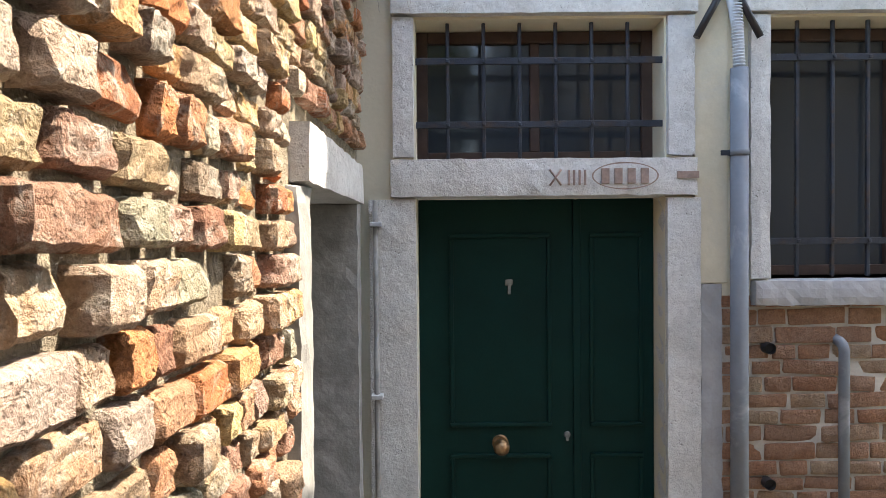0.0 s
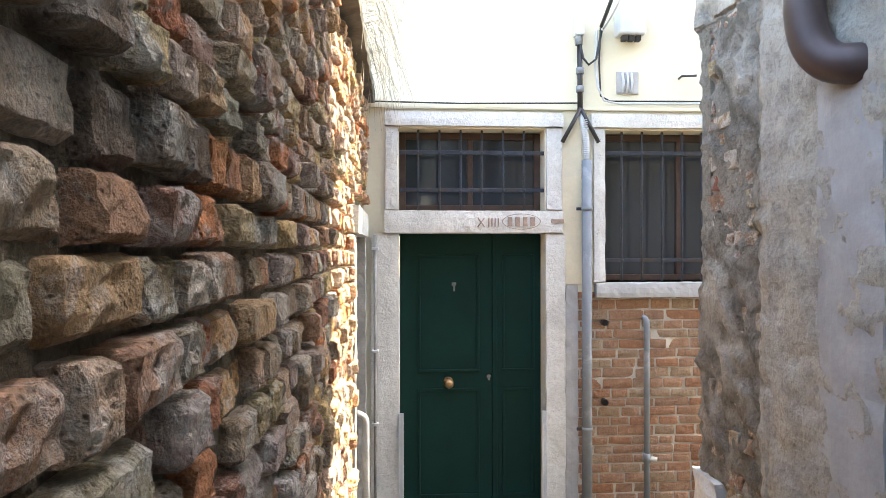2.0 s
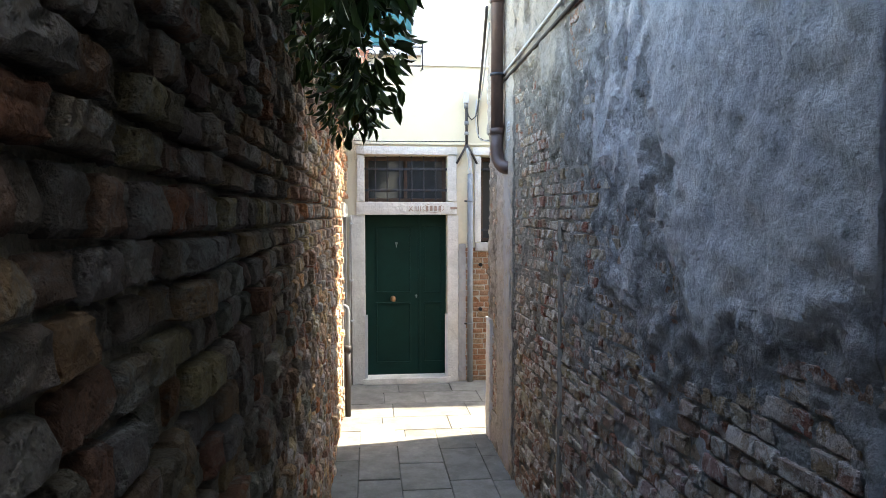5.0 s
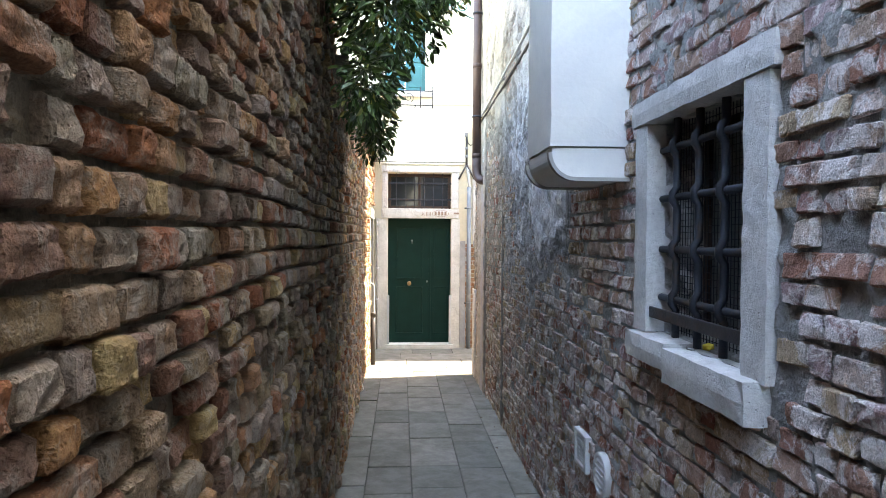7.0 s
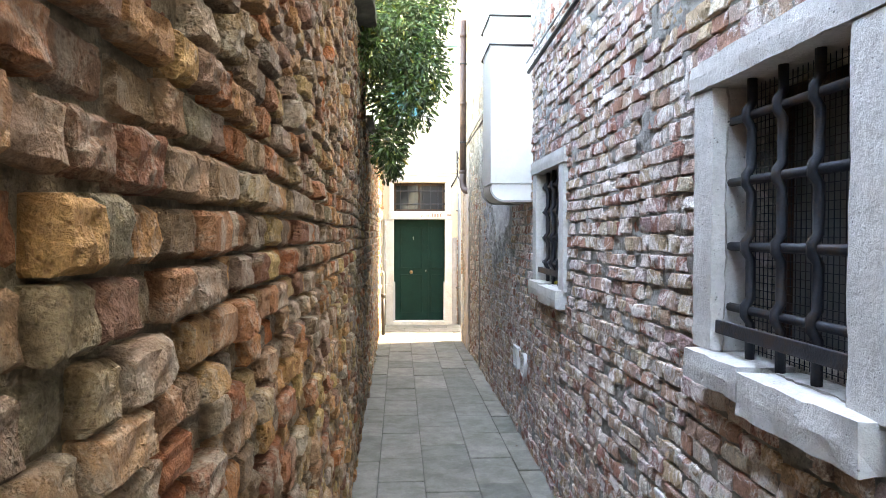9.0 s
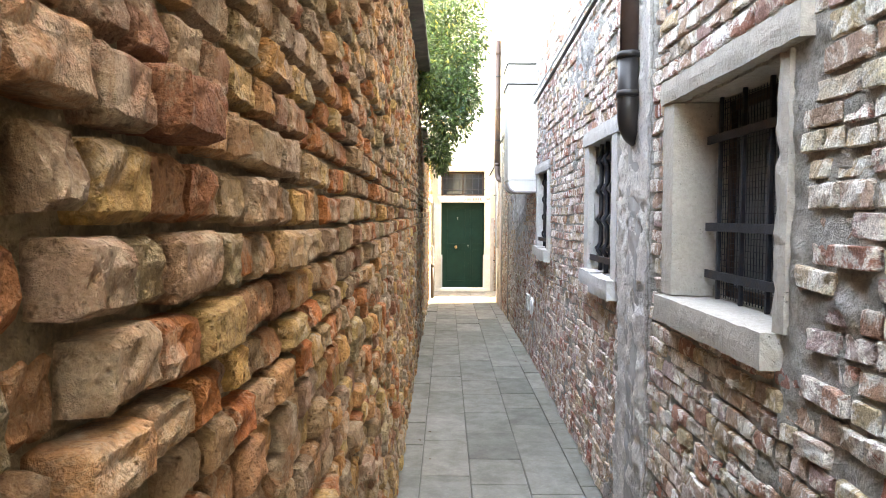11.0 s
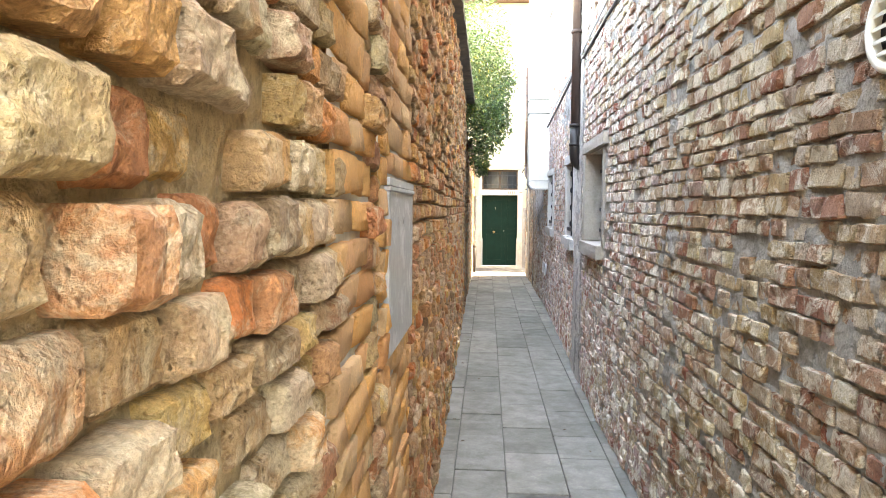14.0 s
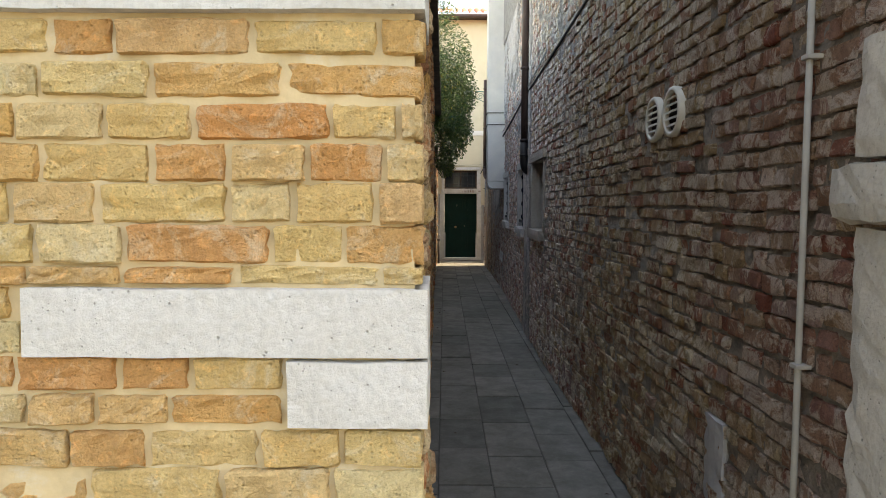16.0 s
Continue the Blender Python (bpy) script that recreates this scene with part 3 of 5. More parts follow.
add_box(fb, 1.12, FX1, 0.0142, T, -0.1, 1.6)
ob = part("mortar", fb, plain("pale_facade_mortar", (0.50, 0.45, 0.38), 0.95, vary=0.2, scale=9, grain=70, bumps=0.5, stain=(0.40, 0.36, 0.31)))
adopt(facade, ob)


def facade_at(u):
    return (u, 0.006), (1, 0), (0, -1)

# ---- stone surrounds of the facade ----
def block(parent, name, x0, x1, y0, y1, z0, z1, mat="istrian", step=0.045, rough=0.003, label=""):
    ob = worn_block(name, x0, x1, y0, y1, z0, z1, M[mat], None, step, rough, label)
    adopt(parent, ob)
    return ob


def bit(parent, name, x0, x1, y0, y1, z0, z1, mat, bevel=0.003, label=""):
    ob = box(name, x0, x1, y0, y1, z0, z1, M[mat], None, bevel, 0, label)
    adopt(parent, ob)
    return ob


def pipe(parent, name, pts, r, mat, sides=12, label=""):
    ob = tube(name, pts, r, M[mat], None, sides, label)
    adopt(parent, ob)
    return ob


M["conduit"] = plain("beige_conduit", (0.33, 0.31, 0.28), 0.6, vary=0.12, scale=9, grain=60, bumps=0.08)
M["wood_dark"] = plain("dark_brown_wood", (0.06, 0.035, 0.025), 0.6, vary=0.25, scale=14, grain=80, bumps=0.2)
M["brass"] = plain("tarnished_brass", (0.30, 0.18, 0.09), 0.4, 0.8, vary=0.2, scale=30, grain=140, bumps=0.1)
M["steel"] = plain("galvanised_strip", (0.5, 0.51, 0.52), 0.45, 0.5, vary=0.1, scale=12, grain=90, bumps=0.05)
M["carved"] = plain("carved_number_paint", (0.27, 0.19, 0.15), 0.9, vary=0.3, scale=40, grain=120, bumps=0.2)
M["curtain"] = plain("white_cloth", (0.6, 0.61, 0.62), 0.9, vary=0.06)
M["teal"] = plain("teal_shutter_paint", (0.02, 0.11, 0.12), 0.5, vary=0.15, scale=5)
M["terracotta"] = plain("terracotta", (0.42, 0.19, 0.12), 0.85, vary=0.15, scale=20, grain=90, bumps=0.2)
M["grey_box"] = plain("grey_plastic", (0.46, 0.48, 0.49), 0.5, vary=0.06)
M["beige"] = plain("beige_render", (0.56, 0.49, 0.35), 0.9, vary=0.1, scale=6, grain=50, bumps=0.3, stain=(0.48, 0.44, 0.36))
M["worn_metal"] = plain("worn_dull_metal", (0.20, 0.20, 0.18), 0.6, 0.3, vary=0.3, scale=60, grain=200, bumps=0.2)
M["jamb_grey"] = plain("worn_grey_jamb", (0.25, 0.235, 0.21), 0.95, vary=0.25, scale=11, grain=60, bumps=0.6, stain=(0.17, 0.155, 0.14))
M["patch_grey"] = plain("grey_cement", (0.36, 0.35, 0.34), 0.95, vary=0.14, scale=8, grain=55, bumps=0.45, stain=(0.28, 0.27, 0.26))
M["dark_stone"] = plain("dark_weathered_stone", (0.11, 0.10, 0.085), 0.95, vary=0.3, scale=7, grain=60, bumps=0.5, stain=(0.17, 0.15, 0.12))
M["ivory"] = plain("ivory_plastic", (0.55, 0.53, 0.46), 0.5, vary=0.08, scale=20)
M["hatch_paint"] = plain("scuffed_white_hatch_paint", (0.34, 0.34, 0.33), 0.6, vary=0.10, scale=24, grain=50, bumps=0.1, stain=(0.52, 0.52, 0.51))
M["black"] = plain("black_cable", (0.03, 0.03, 0.032), 0.6)
M["greencopper"] = plain("green_iron", (0.10, 0.20, 0.18), 0.6, 0.2, vary=0.2, scale=20)
# Ochre bricks toned brighter to make up for light; the sun misses this face.
M["end_object"] = brick_material("ochre_brick_object", "object", [(0.86, 0.52, 0.19), (0.88, 0.66, 0.32), (0.78, 0.36, 0.13), (0.90, 0.74, 0.42), (0.84, 0.48, 0.19), (0.88, 0.66, 0.30)], [(0, WHITE), (1, WHITE)], lime=(0.84, 0.74, 0.54), lime_at=(0.52, 0.66), lime_amt=0.6, dirt=0.10, wear=0.6, lime_scale=9.0)
M["patch_object"] = brick_material("orange_brick_object", "object", [(0.70, 0.35, 0.12), (0.72, 0.40, 0.16), (0.58, 0.34, 0.18), (0.66, 0.44, 0.24), (0.62, 0.29, 0.12)], [(0, WHITE), (1, WHITE)], lime_at=(0.64, 0.85), lime_amt=0.3, dirt=0.08, wear=0.35)

surround = holder("door_surround", (0.48, 0, 0), "rough pale stone door surround with carved lintel", "stone surround", kind="structure")
block(surround, "door_jamb", -0.185, 0.0, -0.03, 0.13, 0.0, 1.985)
block(surround, "door_jamb", 0.967, 1.10, -0.03, 0.13, 0.0, 1.985)
lintel = block(surround, "lintel", -0.10, 1.082, -0.045, 0.13, 1.99, 2.14, rough=0.005)
block(surround, "transom_jamb", -0.09, -0.005, -0.028, 0.12, 2.145, 2.685)
block(surround, "transom_jamb", 0.972, 1.078, -0.028, 0.12, 2.145, 2.685)
block(surround, "transom_head", -0.095, 1.085, -0.042, 0.12, 2.69, 2.785)
block(surround, "threshold", -0.03, 1.0, -0.075, 0.16, 0.0, 0.068)
# carved marks: an oval with four worn strokes and a row of tally strokes, all illegible
bm = bmesh.new()
ring = [Vector((0.80 + 0.125 * math.cos(a), -0.052, 2.066 + 0.05 * math.sin(a))) for a in [2 * math.pi * k / 40 for k in range(40)]]
for k in range(40):
    a, c = ring[k], ring[(k + 1) % 40]
    n = (a - Vector((0.80, -0.052, 2.066))).normalized() * 0.003
    bm.faces.new([bm.verts.new(p) for p in (a - n, a + n, c + n, c - n)])
ob = part("oval_mark", bm, M["carved"])
adopt(surround, ob)
for x in (0.725, 0.775, 0.825, 0.875):
    bit(surround, "carved_bar", x - 0.015, x + 0.015, -0.053, -0.04, 2.036, 2.096, "carved", 0.002)
for x in (0.585, 0.606, 0.627, 0.648):
    bit(surround, "carved_bar", x - 0.004, x + 0.004, -0.0505, -0.04, 2.032, 2.09, "carved", 0.001)
for s in (-1, 1):
    pipe(surround, "carved_cross", [(0.535 - 0.022, -0.046, 2.062 - s * 0.03), (0.535 + 0.022, -0.046, 2.062 + s * 0.03)], 0.004, "carved", 6)
bit(surround, "slot", 1.0, 1.083, -0.05, -0.04, 2.055, 2.082, "carved", 0.001)

# ---- the green door ----
door = holder("door_1", (0.48, 0.15, 0.07), "dark green painted wooden double door, closed", "door", kind="structure")
leaf_a = bit(door, "door_leaf", 0.002, 0.644, 0.135, 0.175, 0.072, 1.99, "green", 0.004)
leaf_b = bit(door, "door_leaf", 0.650, 0.965, 0.135, 0.175, 0.072, 1.99, "green", 0.004)
bit(door, "cover_strip", 0.632, 0.664, 0.123, 0.137, 0.075, 1.985, "green", 0.004)


def moulding(x0, x1, z0, z1, y=0.135, w=0.018):
    for a, c, e, g in ((x0, x1, z1 - w, z1), (x0, x1, z0, z0 + w), (x0, x0 + w, z0 + w, z1 - w), (x1 - w, x1, z0 + w, z1 - w)):
        bit(leaf_a if x1 < 0.6 else leaf_b, "moulding", a, c, y - 0.011, y + 0.002, e, g, "green", 0.004)


moulding(0.126, 0.543, 1.055, 1.85)
moulding(0.126, 0.543, 0.21, 0.944)
moulding(0.70, 0.92, 1.055, 1.85)
moulding(0.70, 0.92, 0.21, 0.944)
bm = bmesh.new()
bmesh.ops.create_uvsphere(bm, u_segments=20, v_segments=12, radius=0.033, matrix=Matrix.Translation((0.331, 0.072, 0.988)))
bmesh.ops.create_cone(bm, cap_ends=True, segments=18, radius1=0.012, radius2=0.012, depth=0.05, matrix=pose(0.331, 0.11, 0.988, 90, 0, 0))
bmesh.ops.create_cone(bm, cap_ends=True, segments=20, radius1=0.034, radius2=0.028, depth=0.008, matrix=pose(0.331, 0.131, 0.988, 90, 0, 0))
ob = part("door_knob", bm, M["brass"], None, "round tarnished brass knob")
adopt(leaf_a, ob)
bm = bmesh.new()
bmesh.ops.create_cone(bm, cap_ends=True, segments=16, radius1=0.014, radius2=0.012, depth=0.01, matrix=pose(0.607, 0.131, 1.02, 90, 0, 0))
add_box(bm, 0.601, 0.613, 0.127, 0.133, 0.995, 1.02, 0.002)
ob = part("lock_plate", bm, M["worn_metal"], None, "small pale metal keyhole plate")
adopt(leaf_a, ob)
bm = bmesh.new()
add_box(bm, 0.355, 0.385, 0.128, 0.136, 1.635, 1.66, 0.004, 0.004)
add_box(bm, 0.366, 0.378, 0.126, 0.135, 1.60, 1.64, 0.003, 0.003)
ob = part("worn_emblem", bm, M["worn_metal"], None, "worn pale metal fitting")
adopt(leaf_a, ob)
for x in (-0.006, 0.936):
    g = holder("flood_barrier_guide", (x + 0.015, -0.04, 0.07), "pale metal channel for a flood board beside the door", "metal channel", "barrier guides")
    for a, c in ((0.0, 0.008), (0.008, 0.026), (0.026, 0.034)):
        bit(g, "channel_side" if c != 0.026 else "channel_back", x + a, x + c, -0.05 + (0.012 if c == 0.026 else 0), -0.03, 0.072, 0.82, "steel", 0.001)

# added rooms behind the openings, their darkness painted near-black
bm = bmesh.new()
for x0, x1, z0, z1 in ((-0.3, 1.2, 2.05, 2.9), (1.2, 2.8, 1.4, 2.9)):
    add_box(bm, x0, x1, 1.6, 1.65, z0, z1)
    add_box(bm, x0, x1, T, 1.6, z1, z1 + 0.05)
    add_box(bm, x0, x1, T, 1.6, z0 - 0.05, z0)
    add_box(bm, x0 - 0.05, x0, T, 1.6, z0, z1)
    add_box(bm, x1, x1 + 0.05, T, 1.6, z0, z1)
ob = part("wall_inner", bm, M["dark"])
tagged(ob, "near-black walls standing in for unlit rooms behind the barred windows", "wall", kind="structure")


def barred(name, x0, x1, z0, z1, ups, flats, label, y=0.03):
    """A fixed window with a flat-bar grille, a wooden frame and panes."""
    w = holder(name, ((x0 + x1) / 2, 0.1, z0), label, "window", kind="structure")
    for x in ups:
        bit(w, "grille_bar", x - 0.007, x + 0.007, y, y + 0.014, z0 + 0.004, z1 - 0.004, "iron", 0.003)
    for z in flats:
        gr = bit(w, "grille_rail", x0 + 0.004, x1 - 0.004, y - 0.008, y + 0.001, z - 0.013, z + 0.013, "iron", 0.002)
        for x in ups:
            bit(gr, "rivet", x - 0.007, x + 0.007, y - 0.013, y - 0.006, z - 0.007, z + 0.007, "iron", 0.003)
    for a, c, e, g in ((x0 + 0.003, x0 + 0.05, z0 + 0.003, z1 - 0.003), (x1 - 0.05, x1 - 0.003, z0 + 0.003, z1 - 0.003), (x0 + 0.05, x1 - 0.05, z1 - 0.05, z1 - 0.003), (x0 + 0.05, x1 - 0.05, z0 + 0.003, z0 + 0.045), ((x0 + x1) / 2 - 0.02, (x0 + x1) / 2 + 0.02, z0 + 0.045, z1 - 0.05)):
        bit(w, "window_frame", a, c, 0.15, 0.2, e, g, "wood_dark", 0.004)
    for a, c in ((x0 + 0.05, (x0 + x1) / 2 - 0.02), ((x0 + x1) / 2 + 0.02, x1 - 0.05)):
        bit(w, "pane", a, c, 0.172, 0.178, z0 + 0.045, z1 - 0.05, "glass", 0.0)
    return w


barred("window_1", TRANS[0], TRANS[1], TRANS[2], TRANS[3], [0.126 + 0.1415 * k for k in range(6)], (2.525, 2.277), "barred transom window with dark panes over the door")
barred("window_2", WIN[0], WIN[1], WIN[2], WIN[3], [1.50 + 0.139 * k for k in range(8)], (2.53, 1.81), "barred ground floor window with dark panes")
ws = holder("window_surround", (1.85, 0, 1.6), "pale stone window surround with a rough sill", "stone surround", kind="structure")
block(ws, "window_jamb", 1.29, 1.37, -0.026, 0.12, 1.665, 2.685)
block(ws, "window_jamb", 2.52, 2.62, -0.026, 0.12, 1.665, 2.685)
block(ws, "window_head", 1.27, 2.64, -0.04, 0.12, 2.69, 2.785)
block(ws, "window_sill", 1.30, 2.62, -0.04, 0.12, 1.56, 1.66, "patch_grey", 0.03, 0.005)
bit(ws, "name_plate", 2.0, 2.16, -0.046, -0.04, 2.72, 2.76, "grey_box", 0.001, "small grey plate")

# ledge, string course, upper window
trim = holder("trim", (0.5, 0, 2.8), "thin ledge and white string course across the facade", "trim", kind="structure")
block(trim, "ledge", -0.19, 6.0, -0.03, 0.0, 2.805, 2.83, "facade_plaster", 0.3, 0.003)
block(trim, "string_course", 0.66, 7.5, -0.025, 0.0, 3.72, 3.86, "white_plaster", 0.3, 0.004)
up = holder("window_3", (0.25, 0, 3.9), "upper window with closed teal shutters", "window", kind="structure")
for a, c in ((UPWIN[0] + 0.005, 0.247), (0.253, UPWIN[1] - 0.005)):
    bit(up, "shutter", a, c, 0.03, 0.06, UPWIN[2] + 0.005, UPWIN[3] - 0.005, "teal", 0.004)
    for z0, z1 in ((3.98, 4.3), (4.36, 4.74), (4.8, 5.12)):
        bit(up, "shutter_panel", a + 0.05, c - 0.05, 0.02, 0.031, z0, z1, "teal", 0.006)
block(up, "window_jamb", UPWIN[0] - 0.09, UPWIN[0], -0.025, 0.1, UPWIN[2], UPWIN[3])
block(up, "window_jamb", UPWIN[1], UPWIN[1] + 0.09, -0.025, 0.1, UPWIN[2], UPWIN[3])
block(up, "window_head", UPWIN[0] - 0.1, UPWIN[1] + 0.1, -0.03, 0.1, UPWIN[3], UPWIN[3] + 0.1)
block(up, "window_sill", UPWIN[0] - 0.13, UPWIN[1] + 0.1, -0.07, 0.1, UPWIN[2] - 0.09, UPWIN[2])
rail = holder("flower_rail", (0.2, -0.15, 3.65), "black wrought iron flower rail under the upper window", "iron rail")
for z in (3.87, 3.66):
    pipe(rail, "rail_bar", [(-0.25, -0.02, z), (-0.25, -0.26, z), (0.66, -0.26, z), (0.66, -0.02, z)], 0.008, "iron", 8)
for x in (-0.12, 0.40):
    pipe(rail, "rail_bar", [(x, -0.26, 3.66), (x, -0.02, 3.66)], 0.007, "iron", 8)
for x in (-0.25, -0.1, 0.48, 0.66):
    pipe(rail, "upright", [(x, -0.26, 3.62), (x, -0.26, 3.93)], 0.008, "iron", 8)
for cx, s in ((0.08, 1), (0.30, -1)):
    pipe(rail, "scroll", [(cx + s * (0.012 + 0.0035 * k) * math.cos(k * 0.55) , -0.262, 3.77 + (0.012 + 0.0035 * k) * math.sin(k * 0.55)) for k in range(20)], 0.005, "iron", 6)
pot = holder("flower_pot", (-0.04, -0.15, 3.67), "terracotta flower pot standing in the iron rail", "flower pot")
bm = bmesh.new()
bmesh.ops.create_cone(bm, cap_ends=True, segments=24, radius1=0.065, radius2=0.09, depth=0.15, matrix=Matrix.Translation((-0.04, -0.15, 3.745)))
bmesh.ops.create_cone(bm, cap_ends=True, segments=24, radius1=0.1, radius2=0.1, depth=0.035, matrix=Matrix.Translation((-0.04, -0.15, 3.825)))
ob = part("pot_body", bm, M["terracotta"])
adopt(pot, ob)

# eaves with roof tiles
roof = holder("roof", (0.5, 0, FTOP), "terracotta tiled eaves with a gutter", "roof", kind="structure")
bit(roof, "eaves_board", FX0, FX1, -0.22, 0.4, FTOP, FTOP + 0.06, "wood_dark", 0.004)
bm = bmesh.new()
for k in range(60):
    x = -4.0 + k * 0.2
    vs = []
    for y, z in ((-0.32, FTOP + 0.10), (1.6, FTOP + 0.75)):
        vs.append([bm.verts.new((x + 0.09 * math.cos(a), y, z + 0.07 * math.sin(a))) for a in [math.pi * i / 6 for i in range(7)]])
    for i in range(6):
        bm.faces.new((vs[0][i], vs[0][i + 1], vs[1][i + 1], vs[1][i]))
add_box(bm, -4.2, 8.0, -0.28, 1.6, FTOP + 0.062, FTOP + 0.08)
ob = part("roof_tile", bm, M["terracotta"])
adopt(roof, ob)
tagged(ob, kind="stuff")
pipe(roof, "gutter", [(-4.2, -0.36, FTOP + 0.02), (8.0, -0.36, FTOP + 0.02)], 0.06, "brownpipe", 10)

# ---- pipes, cables and boxes on the facade ----
strip = box("render_strip", 1.078, 1.21, -0.012, 0.0, 1.65, 2.80, M["beige"], None, 0.003)
tagged(strip, "bare beige render strip beside the stone surround", "render", kind="structure")
ob = worn_block("cement_strip", 1.10, 1.19, -0.014, 0.022, 0.0, 1.65, M["patch_grey"], None, 0.05, 0.006)
tagged(ob, "grey cement filling between stone and brick", "cement", kind="structure")
dp = holder("drain_pipe", (1.235, -0.05, 0), "grey plastic conduit pipe running down the facade", "pipe")
dpb = pipe(dp, "pipe_body", [(1.235, -0.05, 0.0), (1.235, -0.05, 2.47)], 0.033, "pvc", 16)
fsl = pipe(dp, "flexible_sleeve", [(1.235, -0.05, 2.47), (1.232, -0.05, 2.6), (1.215, -0.045, 2.70), (1.2, -0.04, 2.78)], 0.02, "grey_box", 12)
for k in range(22):
    z = 2.48 + k * 0.012
    pipe(fsl, "sleeve_ridge", [(1.2345 - 0.0006 * k, -0.05, z), (1.2345 - 0.0006 * k, -0.05, z + 0.005)], 0.023, "grey_box", 12)
for z in (0.69, 2.14):
    pipe(dpb, "pipe_clip", [(1.235, -0.05, z), (1.235, -0.05, z + 0.022)], 0.038, "pvc", 16)
    bit(dp, "clip_bracket", 1.165, 1.205, -0.055, -0.045, z, z + 0.02, "iron", 0.002)
br = holder("cable_bracket", (1.193, -0.05, 2.6), "dark cable tube splitting into two legs", "cable bracket")
for x in (1.072, 1.316):
    pipe(br, "bracket_leg", [(1.193, -0.06, 2.81), (x, -0.05, 2.588)], 0.014, "blackpipe", 8)
pipe(br, "cable_tube", [(1.193, -0.045, 2.78), (1.19, -0.045, 3.24)], 0.018, "blackpipe", 10)
for z in (2.92, 3.04):
    pipe(br, "tube_joint", [(1.191, -0.045, z), (1.191, -0.045, z + 0.04)], 0.026, "pvc", 10)
sb = holder("sensor_box", (1.185, -0.05, 3.27), "small grey upright box on the cable tube", "junction box")
bit(sb, "box_body", 1.155, 1.215, -0.08, 0.0, 3.29, 3.425, "grey_box", 0.008)
pipe(sb, "box_neck", [(1.185, -0.045, 3.23), (1.185, -0.045, 3.295)], 0.024, "pvc", 12)
mb = holder("meter_box", (1.53, -0.06, 3.27), "pale grey electrical box on the facade", "electrical box")
mbody = bit(mb, "box_body", 1.435, 1.615, -0.12, 0.0, 3.29, 3.49, "grey_box", 0.012)
for x in (1.465, 1.51, 1.555):
    bit(mbody, "cable_gland", x, x + 0.036, -0.09, -0.04, 3.255, 3.292, "black", 0.005)
jb = holder("junction_plate", (1.525, 0, 2.9), "open grey junction recess with loose wires", "junction box")
bit(jb, "plate", 1.45, 1.60, -0.012, 0.0, 2.92, 3.07, "patch_grey", 0.004)
for x in (1.49, 1.52, 1.55):
    pipe(jb, "wire", [(x, -0.018, 2.93), (x + 0.004, -0.02, 3.0), (x - 0.003, -0.018, 3.06)], 0.008, "grey_box", 6)
cab = holder("cables", (1.35, -0.05, 2.83), "loose black and grey cables strung along the facade", "cable")
sag = lambda a, c, d, n=12: [Vector(a).lerp(Vector(c), i / n) - Vector((0, 0, d * 4 * (i / n) * (1 - i / n))) for i in range(n + 1)]
pipe(cab, "cable", sag((1.338, -0.04, 3.36), (1.06, -2.151, 3.75), 0.04), 0.013, "black", 8)
pipe(cab, "cable", sag((1.35, -0.05, 3.34), (1.08, -2.151, 3.62), 0.10), 0.007, "grey_box", 6)
pipe(cab, "cable", [(1.31, -0.03, 3.34), (1.30, -0.03, 3.1), (1.32, -0.03, 2.95), (1.36, -0.03, 2.87), (1.45, -0.03, 2.852), (3.2, -0.03, 2.87)], 0.008, "grey_box", 6)
pipe(cab, "cable", [(1.335, -0.03, 3.35), (1.325, -0.03, 3.12), (1.335, -0.03, 2.9), (1.4, -0.03, 2.866), (3.2, -0.03, 2.885)], 0.006, "black", 6)
pipe(cab, "cable", [(1.19, -0.06, 3.23), (1.21, -0.06, 3.14), (1.25, -0.05, 3.10), (1.30, -0.05, 3.14), (1.34, -0.04, 3.33)], 0.008, "black", 6)
pipe(cab, "cable", [(-0.17, -0.035, 2.845), (0.4, -0.036, 2.838), (1.19, -0.036, 2.85)], 0.005, "black", 6)
gp = holder("gas_pipe", (1.64, -0.05, 0), "thin grey metal pipe with an elbow into the brickwork", "pipe")
pipe(gp, "pipe_body", [(1.64, -0.045, 0.0), (1.64, -0.045, 1.36)] + bend((1.64, -0.045, 1.38), (1.64, 0.03, 1.425), (1.64, -0.045, 1.425)), 0.02, "pvc", 12)
pipe(gp, "pipe_joint", [(1.64, -0.045, 0.47), (1.64, -0.045, 0.53)], 0.028, "pvc", 12)
pipe(gp, "valve", [(1.64, -0.045, 0.50), (1.70, -0.07, 0.49)], 0.016, "ivory", 10)
for z in (1.395, 0.865):
    h = holder("wall_sleeve", (1.365, 0, z), "short pipe sleeve set in the brickwork, its dark mouth a black disc", "pipe sleeve", "sleeves")
    bm = bmesh.new()
    bmesh.ops.create_cone(bm, cap_ends=False, segments=18, radius1=0.022, radius2=0.022, depth=0.05, matrix=pose(1.365, -0.005, z, 90, 0, 0))
    # A black disc stands in for the shade inside the sleeve.
    bmesh.ops.create_circle(bm, cap_ends=True, segments=18, radius=0.021, matrix=pose(1.365, -0.01, z, 90, 0, 0))
    ob = part("sleeve", bm, M["black"])
    adopt(h, ob)
hook = holder("wall_hook", (2.0, -0.02, 3.05), "rusty iron hook on the plaster", "hook")
pipe(hook, "hook_bar", [(1.88, 0.0, 3.03), (1.88, -0.05, 3.035), (1.98, -0.05, 3.04)], 0.008, "iron", 6)
cp = holder("corner_conduit", (-0.155, -0.03, 0), "narrow grey conduit in the corner beside the stone jamb", "conduit")
